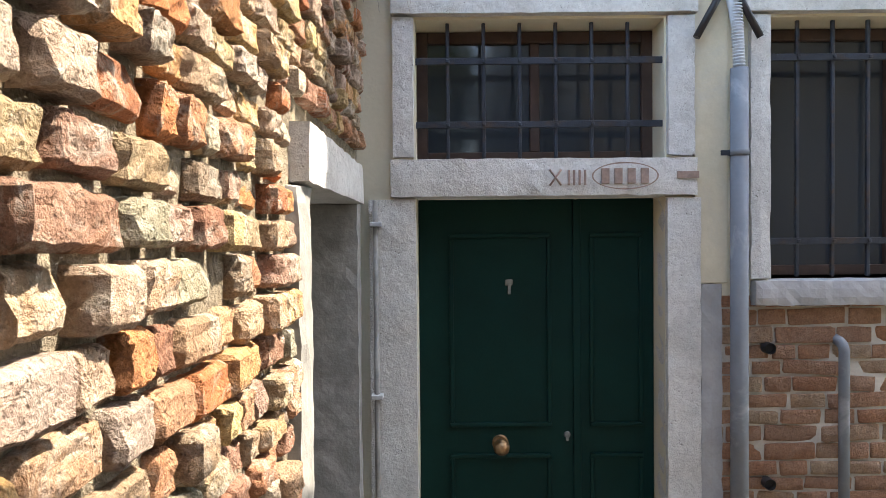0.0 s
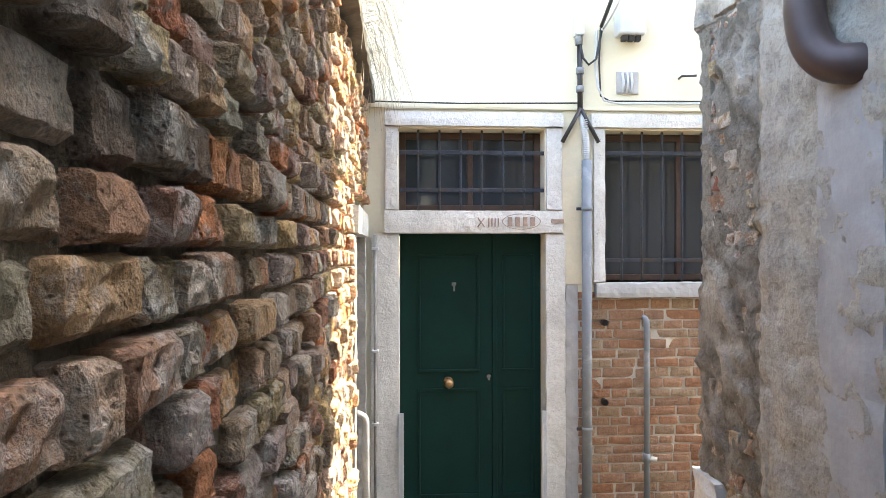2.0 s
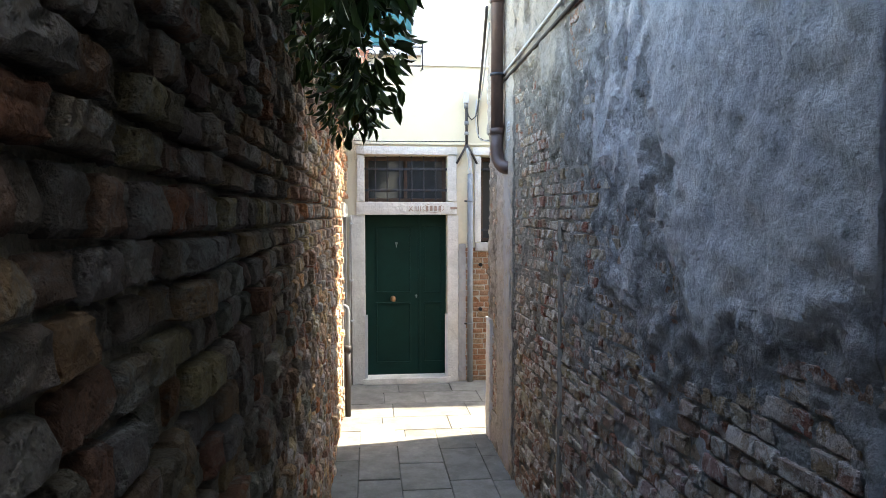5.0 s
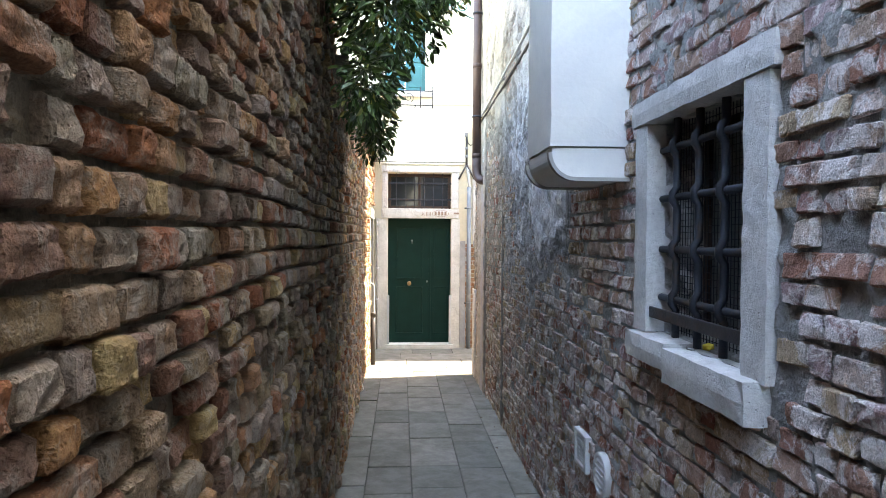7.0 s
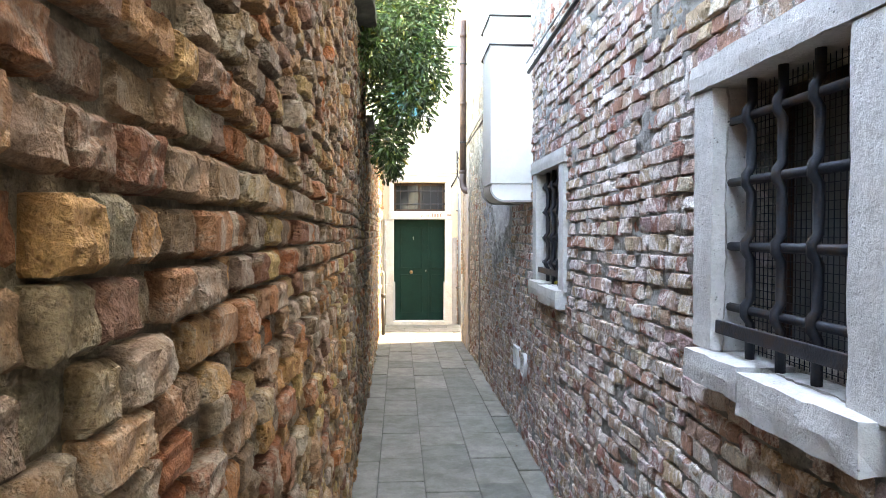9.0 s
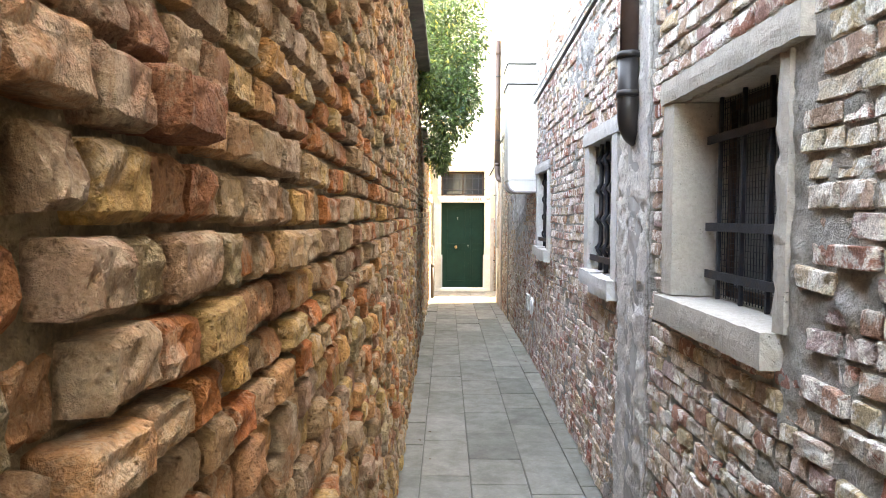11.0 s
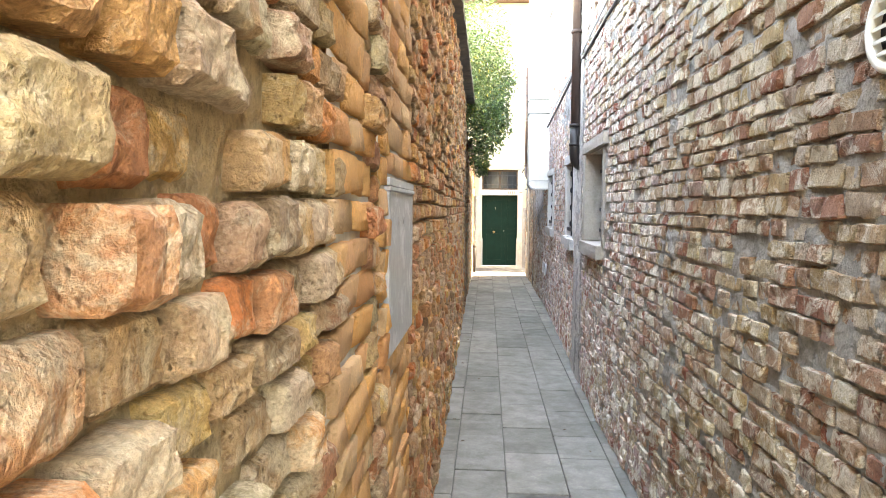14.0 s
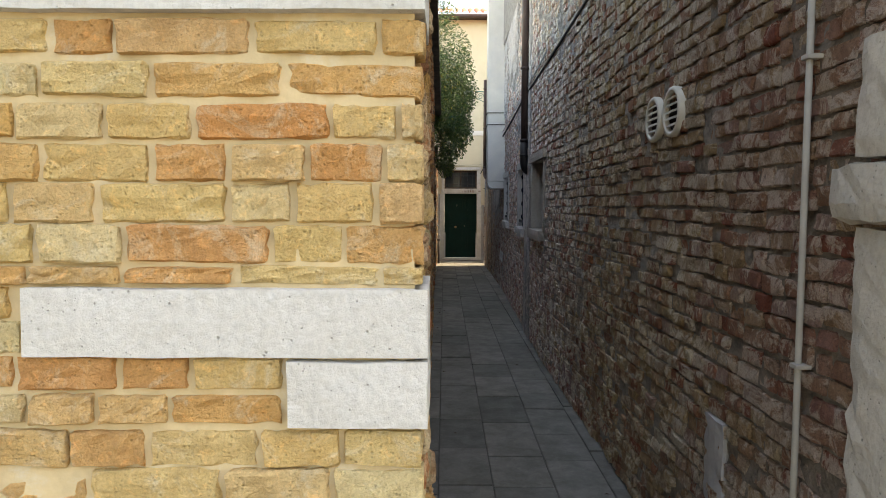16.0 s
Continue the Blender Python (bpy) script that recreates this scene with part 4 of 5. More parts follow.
pipe(cp, "conduit_tube", [(-0.155, -0.055, 0.0), (-0.155, -0.055, 1.98)], 0.010, "jamb_grey", 10)
for z in (0.75, 1.22, 1.88):
    bit(cp, "conduit_clip", -0.176, -0.132, -0.075, -0.03, z, z + 0.018, "steel", 0.003)

# ---- side doorway in the left wall ----
sdw = holder("side_doorway", (-0.2, -0.3, 0), "grey stone doorway in the old brick wall", "doorway", kind="structure")
block(sdw, "lintel", -0.62, -0.196, -1.08, -0.044, 1.965, 2.11, rough=0.004)
block(sdw, "side_jamb", -0.62, -0.214, -1.12, -0.97, 0.0, 1.965, "jamb_grey", rough=0.005)
block(sdw, "side_jamb", -0.62, -0.21, -0.15, -0.05, 0.0, 1.965, "jamb_grey", rough=0.004)
bit(sdw, "door_panel", -0.66, -0.60, -0.97, -0.15, 0.0, 1.96, "patch_grey", 0.004)
for y in (-0.30, -0.25, -0.20):
    bit(sdw, "carved_bar", -0.207, -0.2005, y - 0.01, y + 0.01, 2.01, 2.075, "carved", 0.001)
drain = holder("downpipe_stub", (-0.2, -1.3, 0), "short black iron pipe standing against the wall", "pipe")
pipe(drain, "pipe_body", [(-0.165, -1.27, 0.0), (-0.165, -1.27, 0.69)], 0.03, "blackpipe", 14)
pipe(drain, "pipe_collar", [(-0.165, -1.27, 0.64), (-0.165, -1.27, 0.70)], 0.037, "blackpipe", 14)
wp = holder("grey_wall_pipe", (-0.2, -1.02, 0), "thin pale pipe bent into the wall", "pipe")
pipe(wp, "pipe_body", [(-0.17, -1.02, 0.0), (-0.17, -1.02, 1.0)] + bend((-0.17, -1.02, 1.02), (-0.26, -1.02, 1.07), (-0.17, -1.02, 1.07)), 0.018, "pvc", 10)

# ---- right wall: stone windows with forged grilles ----
def mesh_screen(parent, x, y0, y1, z0, z1):
    bm = bmesh.new()
    for k in range(int((y1 - y0) / 0.022)):
        y = y0 + 0.011 + k * 0.022
        add_box(bm, x, x + 0.002, y, y + 0.002, z0, z1)
    for k in range(int((z1 - z0) / 0.022)):
        z = z0 + 0.011 + k * 0.022
        add_box(bm, x - 0.002, x, y0, y1, z, z + 0.002)
    ob = part("wire_mesh", bm, M["iron"], None, "fine wire mesh")
    tagged(ob, kind="stuff")
    adopt(parent, ob)


def stone_window(name, far, near, sill, head, forged, label, stone="window_stone"):
    x = lerp_at(RIGHT_X, (far + near) / 2) - 0.024
    w = holder(name, (x, (far + near) / 2, sill), label, "window", kind="structure")
    o = 0.125
    block(w, "window_jamb", x, x + 0.22, far, far + o, sill, head, stone)
    if forged:
        block(w, "window_jamb", x - 0.004, x + 0.22, near - o, near, sill - 0.02, head, stone, rough=0.003)
    else:
        block(w, "window_jamb", x + 0.012, x + 0.22, near - 0.07, near, sill - 0.01, head, stone, 0.03, 0.006)
    block(w, "window_head", x - 0.01, x + 0.24, near - o - 0.03, far + o + 0.02, head, head + 0.095, stone, rough=0.004)
    if forged:
        mid = far + (near - far) * 0.36
        block(w, "window_sill", x - 0.035, x + 0.24, mid, far + o, sill - 0.10, sill - 0.002, stone, rough=0.005)
        block(w, "window_sill", x - 0.045, x + 0.24, near - o * 0.8, mid - 0.008, sill - 0.13, sill - 0.012, stone, rough=0.006)
    else:
        block(w, "window_sill", x - 0.03, x + 0.24, near - 0.03, far + o, sill - 0.11, sill - 0.002, stone, rough=0.004)
    bx = x + (0.06 if forged else 0.13)
    n = 4
    if forged:
        zs = [sill + (head - sill) * f for f in (0.17, 0.40, 0.64, 0.87)]
        ys = [far + (near - far) * (k + 0.75) / n for k in range(n)]
        for z in zs:
            pipe(w, "cross_bar", [(bx, far + 0.03, z), (bx, near - 0.03, z)], 0.013, "iron", 8)
        for y in ys:
            pts = [(bx, y, sill - 0.01)]
            for i, z in enumerate(zs):
                s = 0.016
                pts += [(bx, y, z - 0.035), (bx - s, y, z - 0.012), (bx - s, y, z + 0.012), (bx, y, z + 0.035)]
            pts.append((bx, y, head + 0.01))
            pipe(w, "upright_bar", pts, 0.0135, "iron", 8)
        bit(w, "iron_strap", x + 0.016, x + 0.028, near - 0.05, far + 0.07, sill + 0.055, sill + 0.095, "iron", 0.003)
    else:
        for f in (0.12, 0.36, 0.80):
            bit(w, "cross_bar", bx, bx + 0.008, near + 0.003, far - 0.003, sill + (head - sill) * f - 0.016, sill + (head - sill) * f + 0.016, "iron", 0.002)
        for k in range(4):
            y = far + (near - far) * (k + 0.5) / 4
            bit(w, "upright_bar", bx + 0.008, bx + 0.022, y - 0.007, y + 0.007, sill, head, "iron", 0.002)
    mesh_screen(w, bx + 0.05, near, far, sill, head)
    for a, c, e, g in ((far - 0.04, far, sill, head), (near, near + 0.04, sill, head), (near + 0.04, far - 0.04, head - 0.04, head), (near + 0.04, far - 0.04, sill, sill + 0.04)):
        bit(w, "window_frame", x + 0.215, x + 0.255, a, c, e, g, "wood_dark", 0.003)
    bit(w, "pane", x + 0.23, x + 0.236, near + 0.04, far - 0.04, sill + 0.04, head - 0.04, "sky_grey", 0)
    # Near-black sheet painted as the darkness of the room.
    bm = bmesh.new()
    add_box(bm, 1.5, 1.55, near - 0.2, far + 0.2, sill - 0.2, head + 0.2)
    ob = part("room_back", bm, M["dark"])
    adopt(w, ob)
    return w


stone_window("window_4", *WINDOWS[0], True, "small barred window in a white stone frame")
stone_window("window_5", *WINDOWS[1], True, "barred window with forged grille in a white stone frame")
stone_window("window_6", *WINDOWS[2], False, "deep set barred window in a worn stone frame", "worn_stone")
leaf = holder("litter", (1.13, -8.17, 1.37), "crumpled yellow paper scrap on the window sill", "litter")
bm = bmesh.new()
bmesh.ops.create_icosphere(bm, subdivisions=1, radius=0.02, matrix=Matrix.Translation((1.155, -8.196, 1.374)))
for v in bm.verts:
    v.co.z = 1.374 + (v.co.z - 1.374) * 0.7 + random.uniform(-0.004, 0.004)
ob = part("paper", bm, plain("yellow_paper", (0.6, 0.45, 0.05), 0.7))
adopt(leaf, ob)

# ---- the plastered flue on its rounded corbel ----
flue = holder("chimney_flue", (0.95, -7.26, 1.95), "white plastered chimney flue on a rounded corbel", "chimney", kind="structure")
block(flue, "flue_shaft", 0.80, 1.16, -7.52, -7.026, 2.085, 6.6, "white_plaster", 0.12, 0.004)
bm = bmesh.new()
prof = [(1.16, 1.955)] + [(0.91 - 0.10 * math.sin(a), 2.055 - 0.10 * math.cos(a)) for a in [i * math.pi / 16 for i in range(9)]] + [(0.81, 2.083), (1.16, 2.083)]
ends = [[bm.verts.new((x, y, z)) for x, z in prof] for y in (-7.507, -7.039)]
bm.faces.new(ends[0][::-1]), bm.faces.new(ends[1])
for i in range(len(prof)):
    k = (i + 1) % len(prof)
    bm.faces.new((ends[0][i], ends[0][k], ends[1][k], ends[1][i]))
ob = part("corbel", bm, M["white_plaster"])
adopt(flue, ob)
bm = bmesh.new()
prof = [(0.905 - 0.115 * math.sin(a), 2.06 - 0.115 * math.cos(a)) for a in [i * math.pi / 16 for i in range(9)]]
inner = [(0.905 - 0.10 * math.sin(a), 2.06 - 0.10 * math.cos(a)) for a in [i * math.pi / 16 for i in range(9)]]
prof, inner = [(1.16, 1.945)] + prof, [(1.16, 1.96)] + inner
for y0, y1 in ((-7.536, -7.501), (-7.045, -7.01)):
    ra = [[bm.verts.new((x, y, z)) for x, z in q] for q in (prof, inner) for y in (y0, y1)]
    for i in range(len(prof) - 1):
        for a, c in ((0, 1), (1, 3), (3, 2), (2, 0)):
            bm.faces.new((ra[a][i], ra[a][i + 1], ra[c][i + 1], ra[c][i]))
ob = part("corbel_rim", bm, M["patch_grey"])
adopt(flue, ob)
for z in (3.14, 3.36):
    pipe(flue, "wire_band", [(1.14, -7.53, z), (0.79, -7.53, z), (0.79, -7.013, z), (1.14, -7.013, z)], 0.008, "black", 6)

# ---- downpipes, cables, vents on the right wall ----
p1 = holder("downpipe", (1.03, -2.560, 2.3), "dark brown metal downpipe ending in an elbow", "downpipe", "downpipes")
pipe(p1, "pipe_body", [(1.04, -2.728, 4.85), (1.04, -2.728, 2.62)], 0.048, "brownpipe", 18)
pipe(p1, "elbow", [(1.04, -2.728, 2.62)] + bend((1.04, -2.728, 2.50), (1.09, -2.821, 2.343), (1.04, -2.741, 2.36), 10) + [(1.16, -2.873, 2.333)], 0.05, "brownpipe", 18)
for z in (2.60, 3.6, 4.6):
    pipe(p1, "pipe_joint", [(1.04, -2.728, z), (1.04, -2.728, z + 0.05)], 0.054, "brownpipe", 18)
for z in (3.05, 4.2):
    pipe(p1, "pipe_bracket", [(1.04, -2.728, z), (1.04, -2.728, z + 0.02)], 0.056, "iron", 18)
    bit(p1, "bracket_arm", 1.03, 1.13, -2.741, -2.715, z, z + 0.02, "iron", 0.003)
ob = worn_block("filled_groove", 1.098, 1.13, -2.931, -2.684, 0.0, 2.33, M["patch_grey"], None, 0.06, 0.004)
tagged(ob, "smooth grey cement groove filled below the downpipe", "cement", kind="structure")
p2 = holder("downpipe", (1.0, -11.355, 2.05), "brown downpipe with a dark shoe turned into the wall", "downpipe", "downpipes")
pipe(p2, "pipe_body", [(0.975, -11.81, 5.75), (0.975, -11.81, 2.42)], 0.042, "brownpipe", 18)
pipe(p2, "pipe_shoe", [(0.975, -11.81, 2.45), (0.975, -11.81, 2.2)] + bend((0.975, -11.81, 2.18), (1.06, -11.706, 2.06), (0.975, -11.797, 2.07), 8), 0.05, "blackpipe", 18, "dark painted pipe shoe")
for z in (2.42, 2.24, 3.3, 4.4):
    pipe(p2, "pipe_joint", [(0.975, -11.81, z), (0.975, -11.81, z + 0.03)], 0.056, "blackpipe" if z < 2.6 else "brownpipe", 18)
ob = worn_block("cement_strip", 1.02, 1.06, -11.888, -11.628, 0.0, 2.5, M["patch_grey"], None, 0.06, 0.010)
tagged(ob, "rough cement strip down the brick wall", "cement", kind="structure")
ob = worn_block("cement_strip", 1.106, 1.14, -4.25, -4.19, 0.0, 1.95, M["jamb_grey"], None, 0.04, 0.007)
tagged(ob, "narrow cement strip over a chased conduit", "cement", kind="structure")
rc = holder("wall_cables", (1.08, -7.52, 3), "black cables clipped along the upper brick wall", "cable")
pipe(rc, "cable", sag((1.10, -2.58, 3.02), (1.10, -7, 3.16), 0.02), 0.012, "black", 8)
pipe(rc, "cable", sag((1.09, -2.58, 3.06), (1.09, -7, 3.30), 0.02), 0.010, "grey_box", 8)
pipe(rc, "cable", sag((1.085, -7.546, 2.93), (1.02, -11.42, 3.03), 0.01), 0.014, "black", 8)
pipe(rc, "cable", sag((1.02, -11.42, 3.03), (0.98, -20.32, 3.3), 0.05), 0.012, "black", 8)
pipe(rc, "cable", sag((1.07, -7.546, 3.0), (0.99, -13.5, 3.15), 0.02), 0.008, "grey_box", 6)


def round_vent(y, z, r, label, depth=0.03, mat="ivory", group="round vents", oval=1.0):
    x = lerp_at(RIGHT_X, y) - 0.012
    v = holder("round_vent", (x, y, z), label, "vent", group)
    bm = bmesh.new()
    n, prof = 36, [(r * 0.80, 0.02), (r * 0.80, -depth * 0.8), (r * 0.86, -depth), (r * 0.96, -depth * 0.9), (r, -depth * 0.5), (r, 0.02)]
    rings = [[bm.verts.new((x + o, y + oval * q * math.cos(2 * math.pi * k / n), z + q * math.sin(2 * math.pi * k / n))) for k in range(n)] for q, o in prof]
    for a, c in zip(rings, rings[1:]):
        for k in range(n):
            bm.faces.new((a[k], a[(k + 1) % n], c[(k + 1) % n], c[k])).smooth = True
    ob = part("vent_rim", bm, M[mat])
    adopt(v, ob)
    # Black disc painted as the dark duct behind the slats.
    bm = bmesh.new()
    bmesh.ops.create_circle(bm, cap_ends=True, segments=32, radius=r * 0.81, matrix=pose(x + 0.012, y, z, 0, 90, 0) @ Matrix.Diagonal((1, oval, 1, 1)))
    ob = part("vent_back", bm, M["black"])
    adopt(v, ob)
    for k in range(-2, 3):
        zz = z + k * r * 0.27
        hw = 0.97 * oval * math.sqrt(max(0.0, (r * 0.8) ** 2 - (k * r * 0.27) ** 2))
        bm = bmesh.new()
        vs = add_box(bm, x - 0.010, x + 0.006, y - hw, y + hw, zz - 0.003, zz + 0.003)
        for q in vs:
            if q.co.x > x - 0.002:
                q.co.z += 0.012
        ob = part("vent_slat", bm, M[mat])
        adopt(v, ob)


round_vent(-16.77, 2.06, 0.112, "ivory plastic round vent with sloping slats on brick", 0.016, "ivory", "slatted vents", 1.0)
round_vent(-17.04, 2.062, 0.116, "ivory plastic round vent with sloping slats on brick", 0.016, "ivory", "slatted vents", 1.0)
round_vent(-2.866, 2.61, 0.075, "small pale round vent set in the plaster", 0.01, "grey_box", "small vents")
round_vent(-7.26, 0.64, 0.10, "white round vent low on the brick wall", 0.012, "curtain", "small vents")
gv = holder("grille_vent", (1.1, -6.935, 0.62), "white rectangular louvred vent low on the wall", "vent")
xv = lerp_at(RIGHT_X, -6.935) - 0.012
for a, c, e, g in ((-7.039, -7.013, 0.56, 0.74), (-6.857, -6.831, 0.56, 0.74), (-7.013, -6.857, 0.72, 0.74), (-7.013, -6.857, 0.56, 0.58)):
    bit(gv, "vent_rim", xv - 0.012, xv + 0.02, a, c, e, g, "curtain", 0.003)
for k in range(7):
    bit(gv, "vent_slat", xv - 0.006, xv + 0.01, -7.013, -6.857, 0.59 + k * 0.019, 0.596 + k * 0.019, "curtain", 0.001)
# Black sheet in place of the shade behind the louvres.
bit(gv, "vent_back", xv + 0.012, xv + 0.018, -7.013, -6.857, 0.58, 0.72, "black", 0)
cs = holder("wall_conduit", (1.0, -18.2, 0), "pale grey conduit running up the brick wall", "conduit")
xc = lerp_at(RIGHT_X, -18.2) - 0.025
pipe(cs, "conduit_tube", [(xc, -18.2, 0.0), (xc + 0.003, -18.194, 1.1), (xc, -18.2, 4.5)], 0.010, "conduit", 12)
for z in (1.15, 2.05, 3.1):
    bit(cs, "conduit_clip", xc - 0.016, xc + 0.03, -18.221, -18.179, z, z + 0.014, "conduit", 0.003)
es = holder("end_doorway", (1.05, -18.7, 0), "worn pale stone door frame with a corbelled lintel", "doorway", kind="structure")
xe = lerp_at(RIGHT_X, -18.57) - 0.03
block(es, "door_jamb", xe, xe + 0.2, -18.7, -18.43, 0.0, 1.58, mat="worn_stone", rough=0.01)
block(es, "corbel_stone", xe - 0.03, xe + 0.2, -18.75, -18.36, 1.585, 1.74, mat="worn_stone", rough=0.012)
block(es, "lintel", xe - 0.02, xe + 0.2, -19.207, -18.46, 1.745, 2.05, mat="worn_stone", rough=0.008)
bit(es, "door_panel", xe + 0.12, xe + 0.2, -19.194, -18.7, 0.0, 1.74, "wood_dark", 0.004)
ob = worn_block("cement_patch", xc + 0.01, xc + 0.05, -17.66, -17.478, 0.0, 0.80, M["patch_grey"], None, 0.05, 0.006)
tagged(ob, "grey cement patch at the foot of the brick wall", "cement", kind="structure")
ob = worn_block("corner_stone", 1.085, 1.3, -2.14, -1.945, 0.0, 1.08, M["istrian"], None, 0.06, 0.010)
tagged(ob, "white stone corner guard at the foot of the house", "corner stone", kind="structure")

# iron lamp bracket on the corner of the house
lb = holder("lamp_bracket", (1.1, -2.06, 4.6), "green painted wrought iron lamp bracket with scrolls", "lamp bracket")
pipe(lb, "bracket_arm", [(1.14, -1.945, 4.68), (0.5, -1.945, 4.72)], 0.016, "greencopper", 8)
pipe(lb, "wall_plate", [(1.12, -1.945, 4.38), (1.12, -1.945, 4.76)], 0.02, "greencopper", 8)
for cx, cz, r, s in ((0.95, 4.56, 0.09, 1), (0.72, 4.62, 0.06, -1)):
    pipe(lb, "scroll", [(cx + s * r * (1 - k / 30) * math.cos(k * 0.42), -1.945, cz + r * (1 - k / 30) * math.sin(k * 0.42)) for k in range(26)], 0.009, "greencopper", 6)
pipe(lb, "brace", bend((1.12, -1.945, 4.40), (0.62, -1.945, 4.69), (0.95, -1.945, 4.42), 8), 0.010, "greencopper", 6)

# ---- left wall: coping, hatch, end face ----
ob = worn_block("coping", -0.80, -0.15, STEP_Y + 0.01, -0.02, LOW_TOP, LOW_TOP + 0.07, M["dark_stone"], None, 0.1, 0.008)
tagged(ob, "dark weathered stone coping on the lower garden wall", "coping", kind="structure")
ob = worn_block("coping", -0.80, -0.07, -18.97, STEP_Y - 0.01, LEFT_TOP, LEFT_TOP + 0.07, M["dark_stone"], None, 0.1, 0.008)
tagged(ob, "dark weathered stone coping on the higher garden wall", "coping", kind="structure")
hx = lerp_at(LEFT_X, -15.97)
hatch = holder("wall_hatch", (hx, -15.944, 0.35), "scuffed white painted metal hatch in the brick wall", "hatch")
hd = bit(hatch, "hatch_door", hx - 0.03, hx + 0.014, PANEL[0] + 0.004, PANEL[1] - 0.004, PANEL[2], PANEL[3] - 0.012, "hatch_paint", 0.0015)
bit(hatch, "top_rail", hx - 0.03, hx + 0.020, PANEL[0] - 0.004, PANEL[1] + 0.002, PANEL[3] - 0.012, PANEL[3], "hatch_paint", 0.003)
bit(hatch, "top_flashing", hx - 0.03, hx + 0.017, PANEL[0] - 0.002, PANEL[1], PANEL[3] + 0.002, PANEL[3] + 0.024, "hatch_paint", 0.002)
for y, z in ((-16.33, 1.60), (-16.22, 1.602)):
    for a, c, e, g in ((y - 0.02, y + 0.02, z + 0.016, z + 0.02), (y - 0.02, y + 0.02, z - 0.02, z - 0.016), (y - 0.02, y - 0.016, z - 0.016, z + 0.016), (y + 0.016, y + 0.02, z - 0.016, z + 0.016)):
        bit(hd, "plate_edge", hx + 0.013, hx + 0.0155, a, c, e, g, "hatch_paint", 0.0008)
    bit(hd, "latch", hx + 0.013, hx + 0.0165, y - 0.006, y + 0.006, z - 0.006, z + 0.006, "patch_grey", 0.001)
endw = holder("wall_end", (-0.5, EY, 0), "bright-toned ochre brick end of the wall with white stone blocks", "wall", kind="structure")
bm = bmesh.new()
add_box(bm, -5.0, -0.12, EY + 0.055, EY + 0.3, -0.1, LEFT_TOP)
add_box(bm, -5.0, -0.066, EY + 0.013, EY + 0.055, -0.1, LEFT_TOP)
ob = part("mortar", bm, plain("pale_lime_mortar", (0.58, 0.45, 0.27), 0.95, vary=0.15, scale=7, grain=60, bumps=0.5, stain=(0.6, 0.55, 0.45)))
adopt(endw, ob)
STONES = [(-0.775, -0.04, 1.35, 1.477), (-0.298, -0.04, 1.22, 1.345), (-1.6, -0.045, 1.968, 2.09)]
for x0, x1, z0, z1 in STONES:
    ob = worn_block("quoin", x0, x1, EY - 0.014, EY + 0.25, z0, z1, M["quoin"], None, 0.06, 0.002)
    adopt(endw, ob)


def end_at(u):
    return (u, EY), (1, 0), (0, -1)


# courses of the end face: z from, z to, how many, right end (stone blocks stand beyond it)
END_COURSES = [(0.0, 1.22, 15, -0.045), (1.22, 1.348, 2, -0.306), (1.348, 1.479, 2, -0.783), (1.479, 1.517, 1, -0.045),
               (1.517, 1.968, 6, -0.045), (1.968, 2.092, 2, -1.6081), (2.092, 3.35, 16, -0.045)]

# ---- the evergreen that hangs over the garden wall ----
leafm, nt, b, pos = start("glossy_leaf", 0.38, 0, 0.5)
rnd = nt.nodes["Geometry"].outputs["Random Per Island"]
col = ramp(nt, rnd, [(0.0, (0.022, 0.055, 0.012)), (0.55, (0.045, 0.10, 0.02)), (0.93, (0.09, 0.16, 0.03)), (1.0, (0.30, 0.25, 0.04))])
nt.links.new(mix(nt, remap(nt, noise_tex(nt, pos, 60), 0.4, 0.7, 0, 0.3), col, (0.02, 0.03, 0.01)), b.inputs["Base Color"])
b.inputs["Transmission Weight"].default_value = 0.0
b.inputs["Subsurface Weight"].default_value = 0.0
M["leaf"] = leafm
M["bark"] = plain("grey_bark", (0.12, 0.09, 0.065), 0.95, vary=0.3, scale=20, grain=80, bumps=0.6)
M["dry"] = plain("dry_twig", (0.32, 0.29, 0.23), 0.9, vary=0.2)


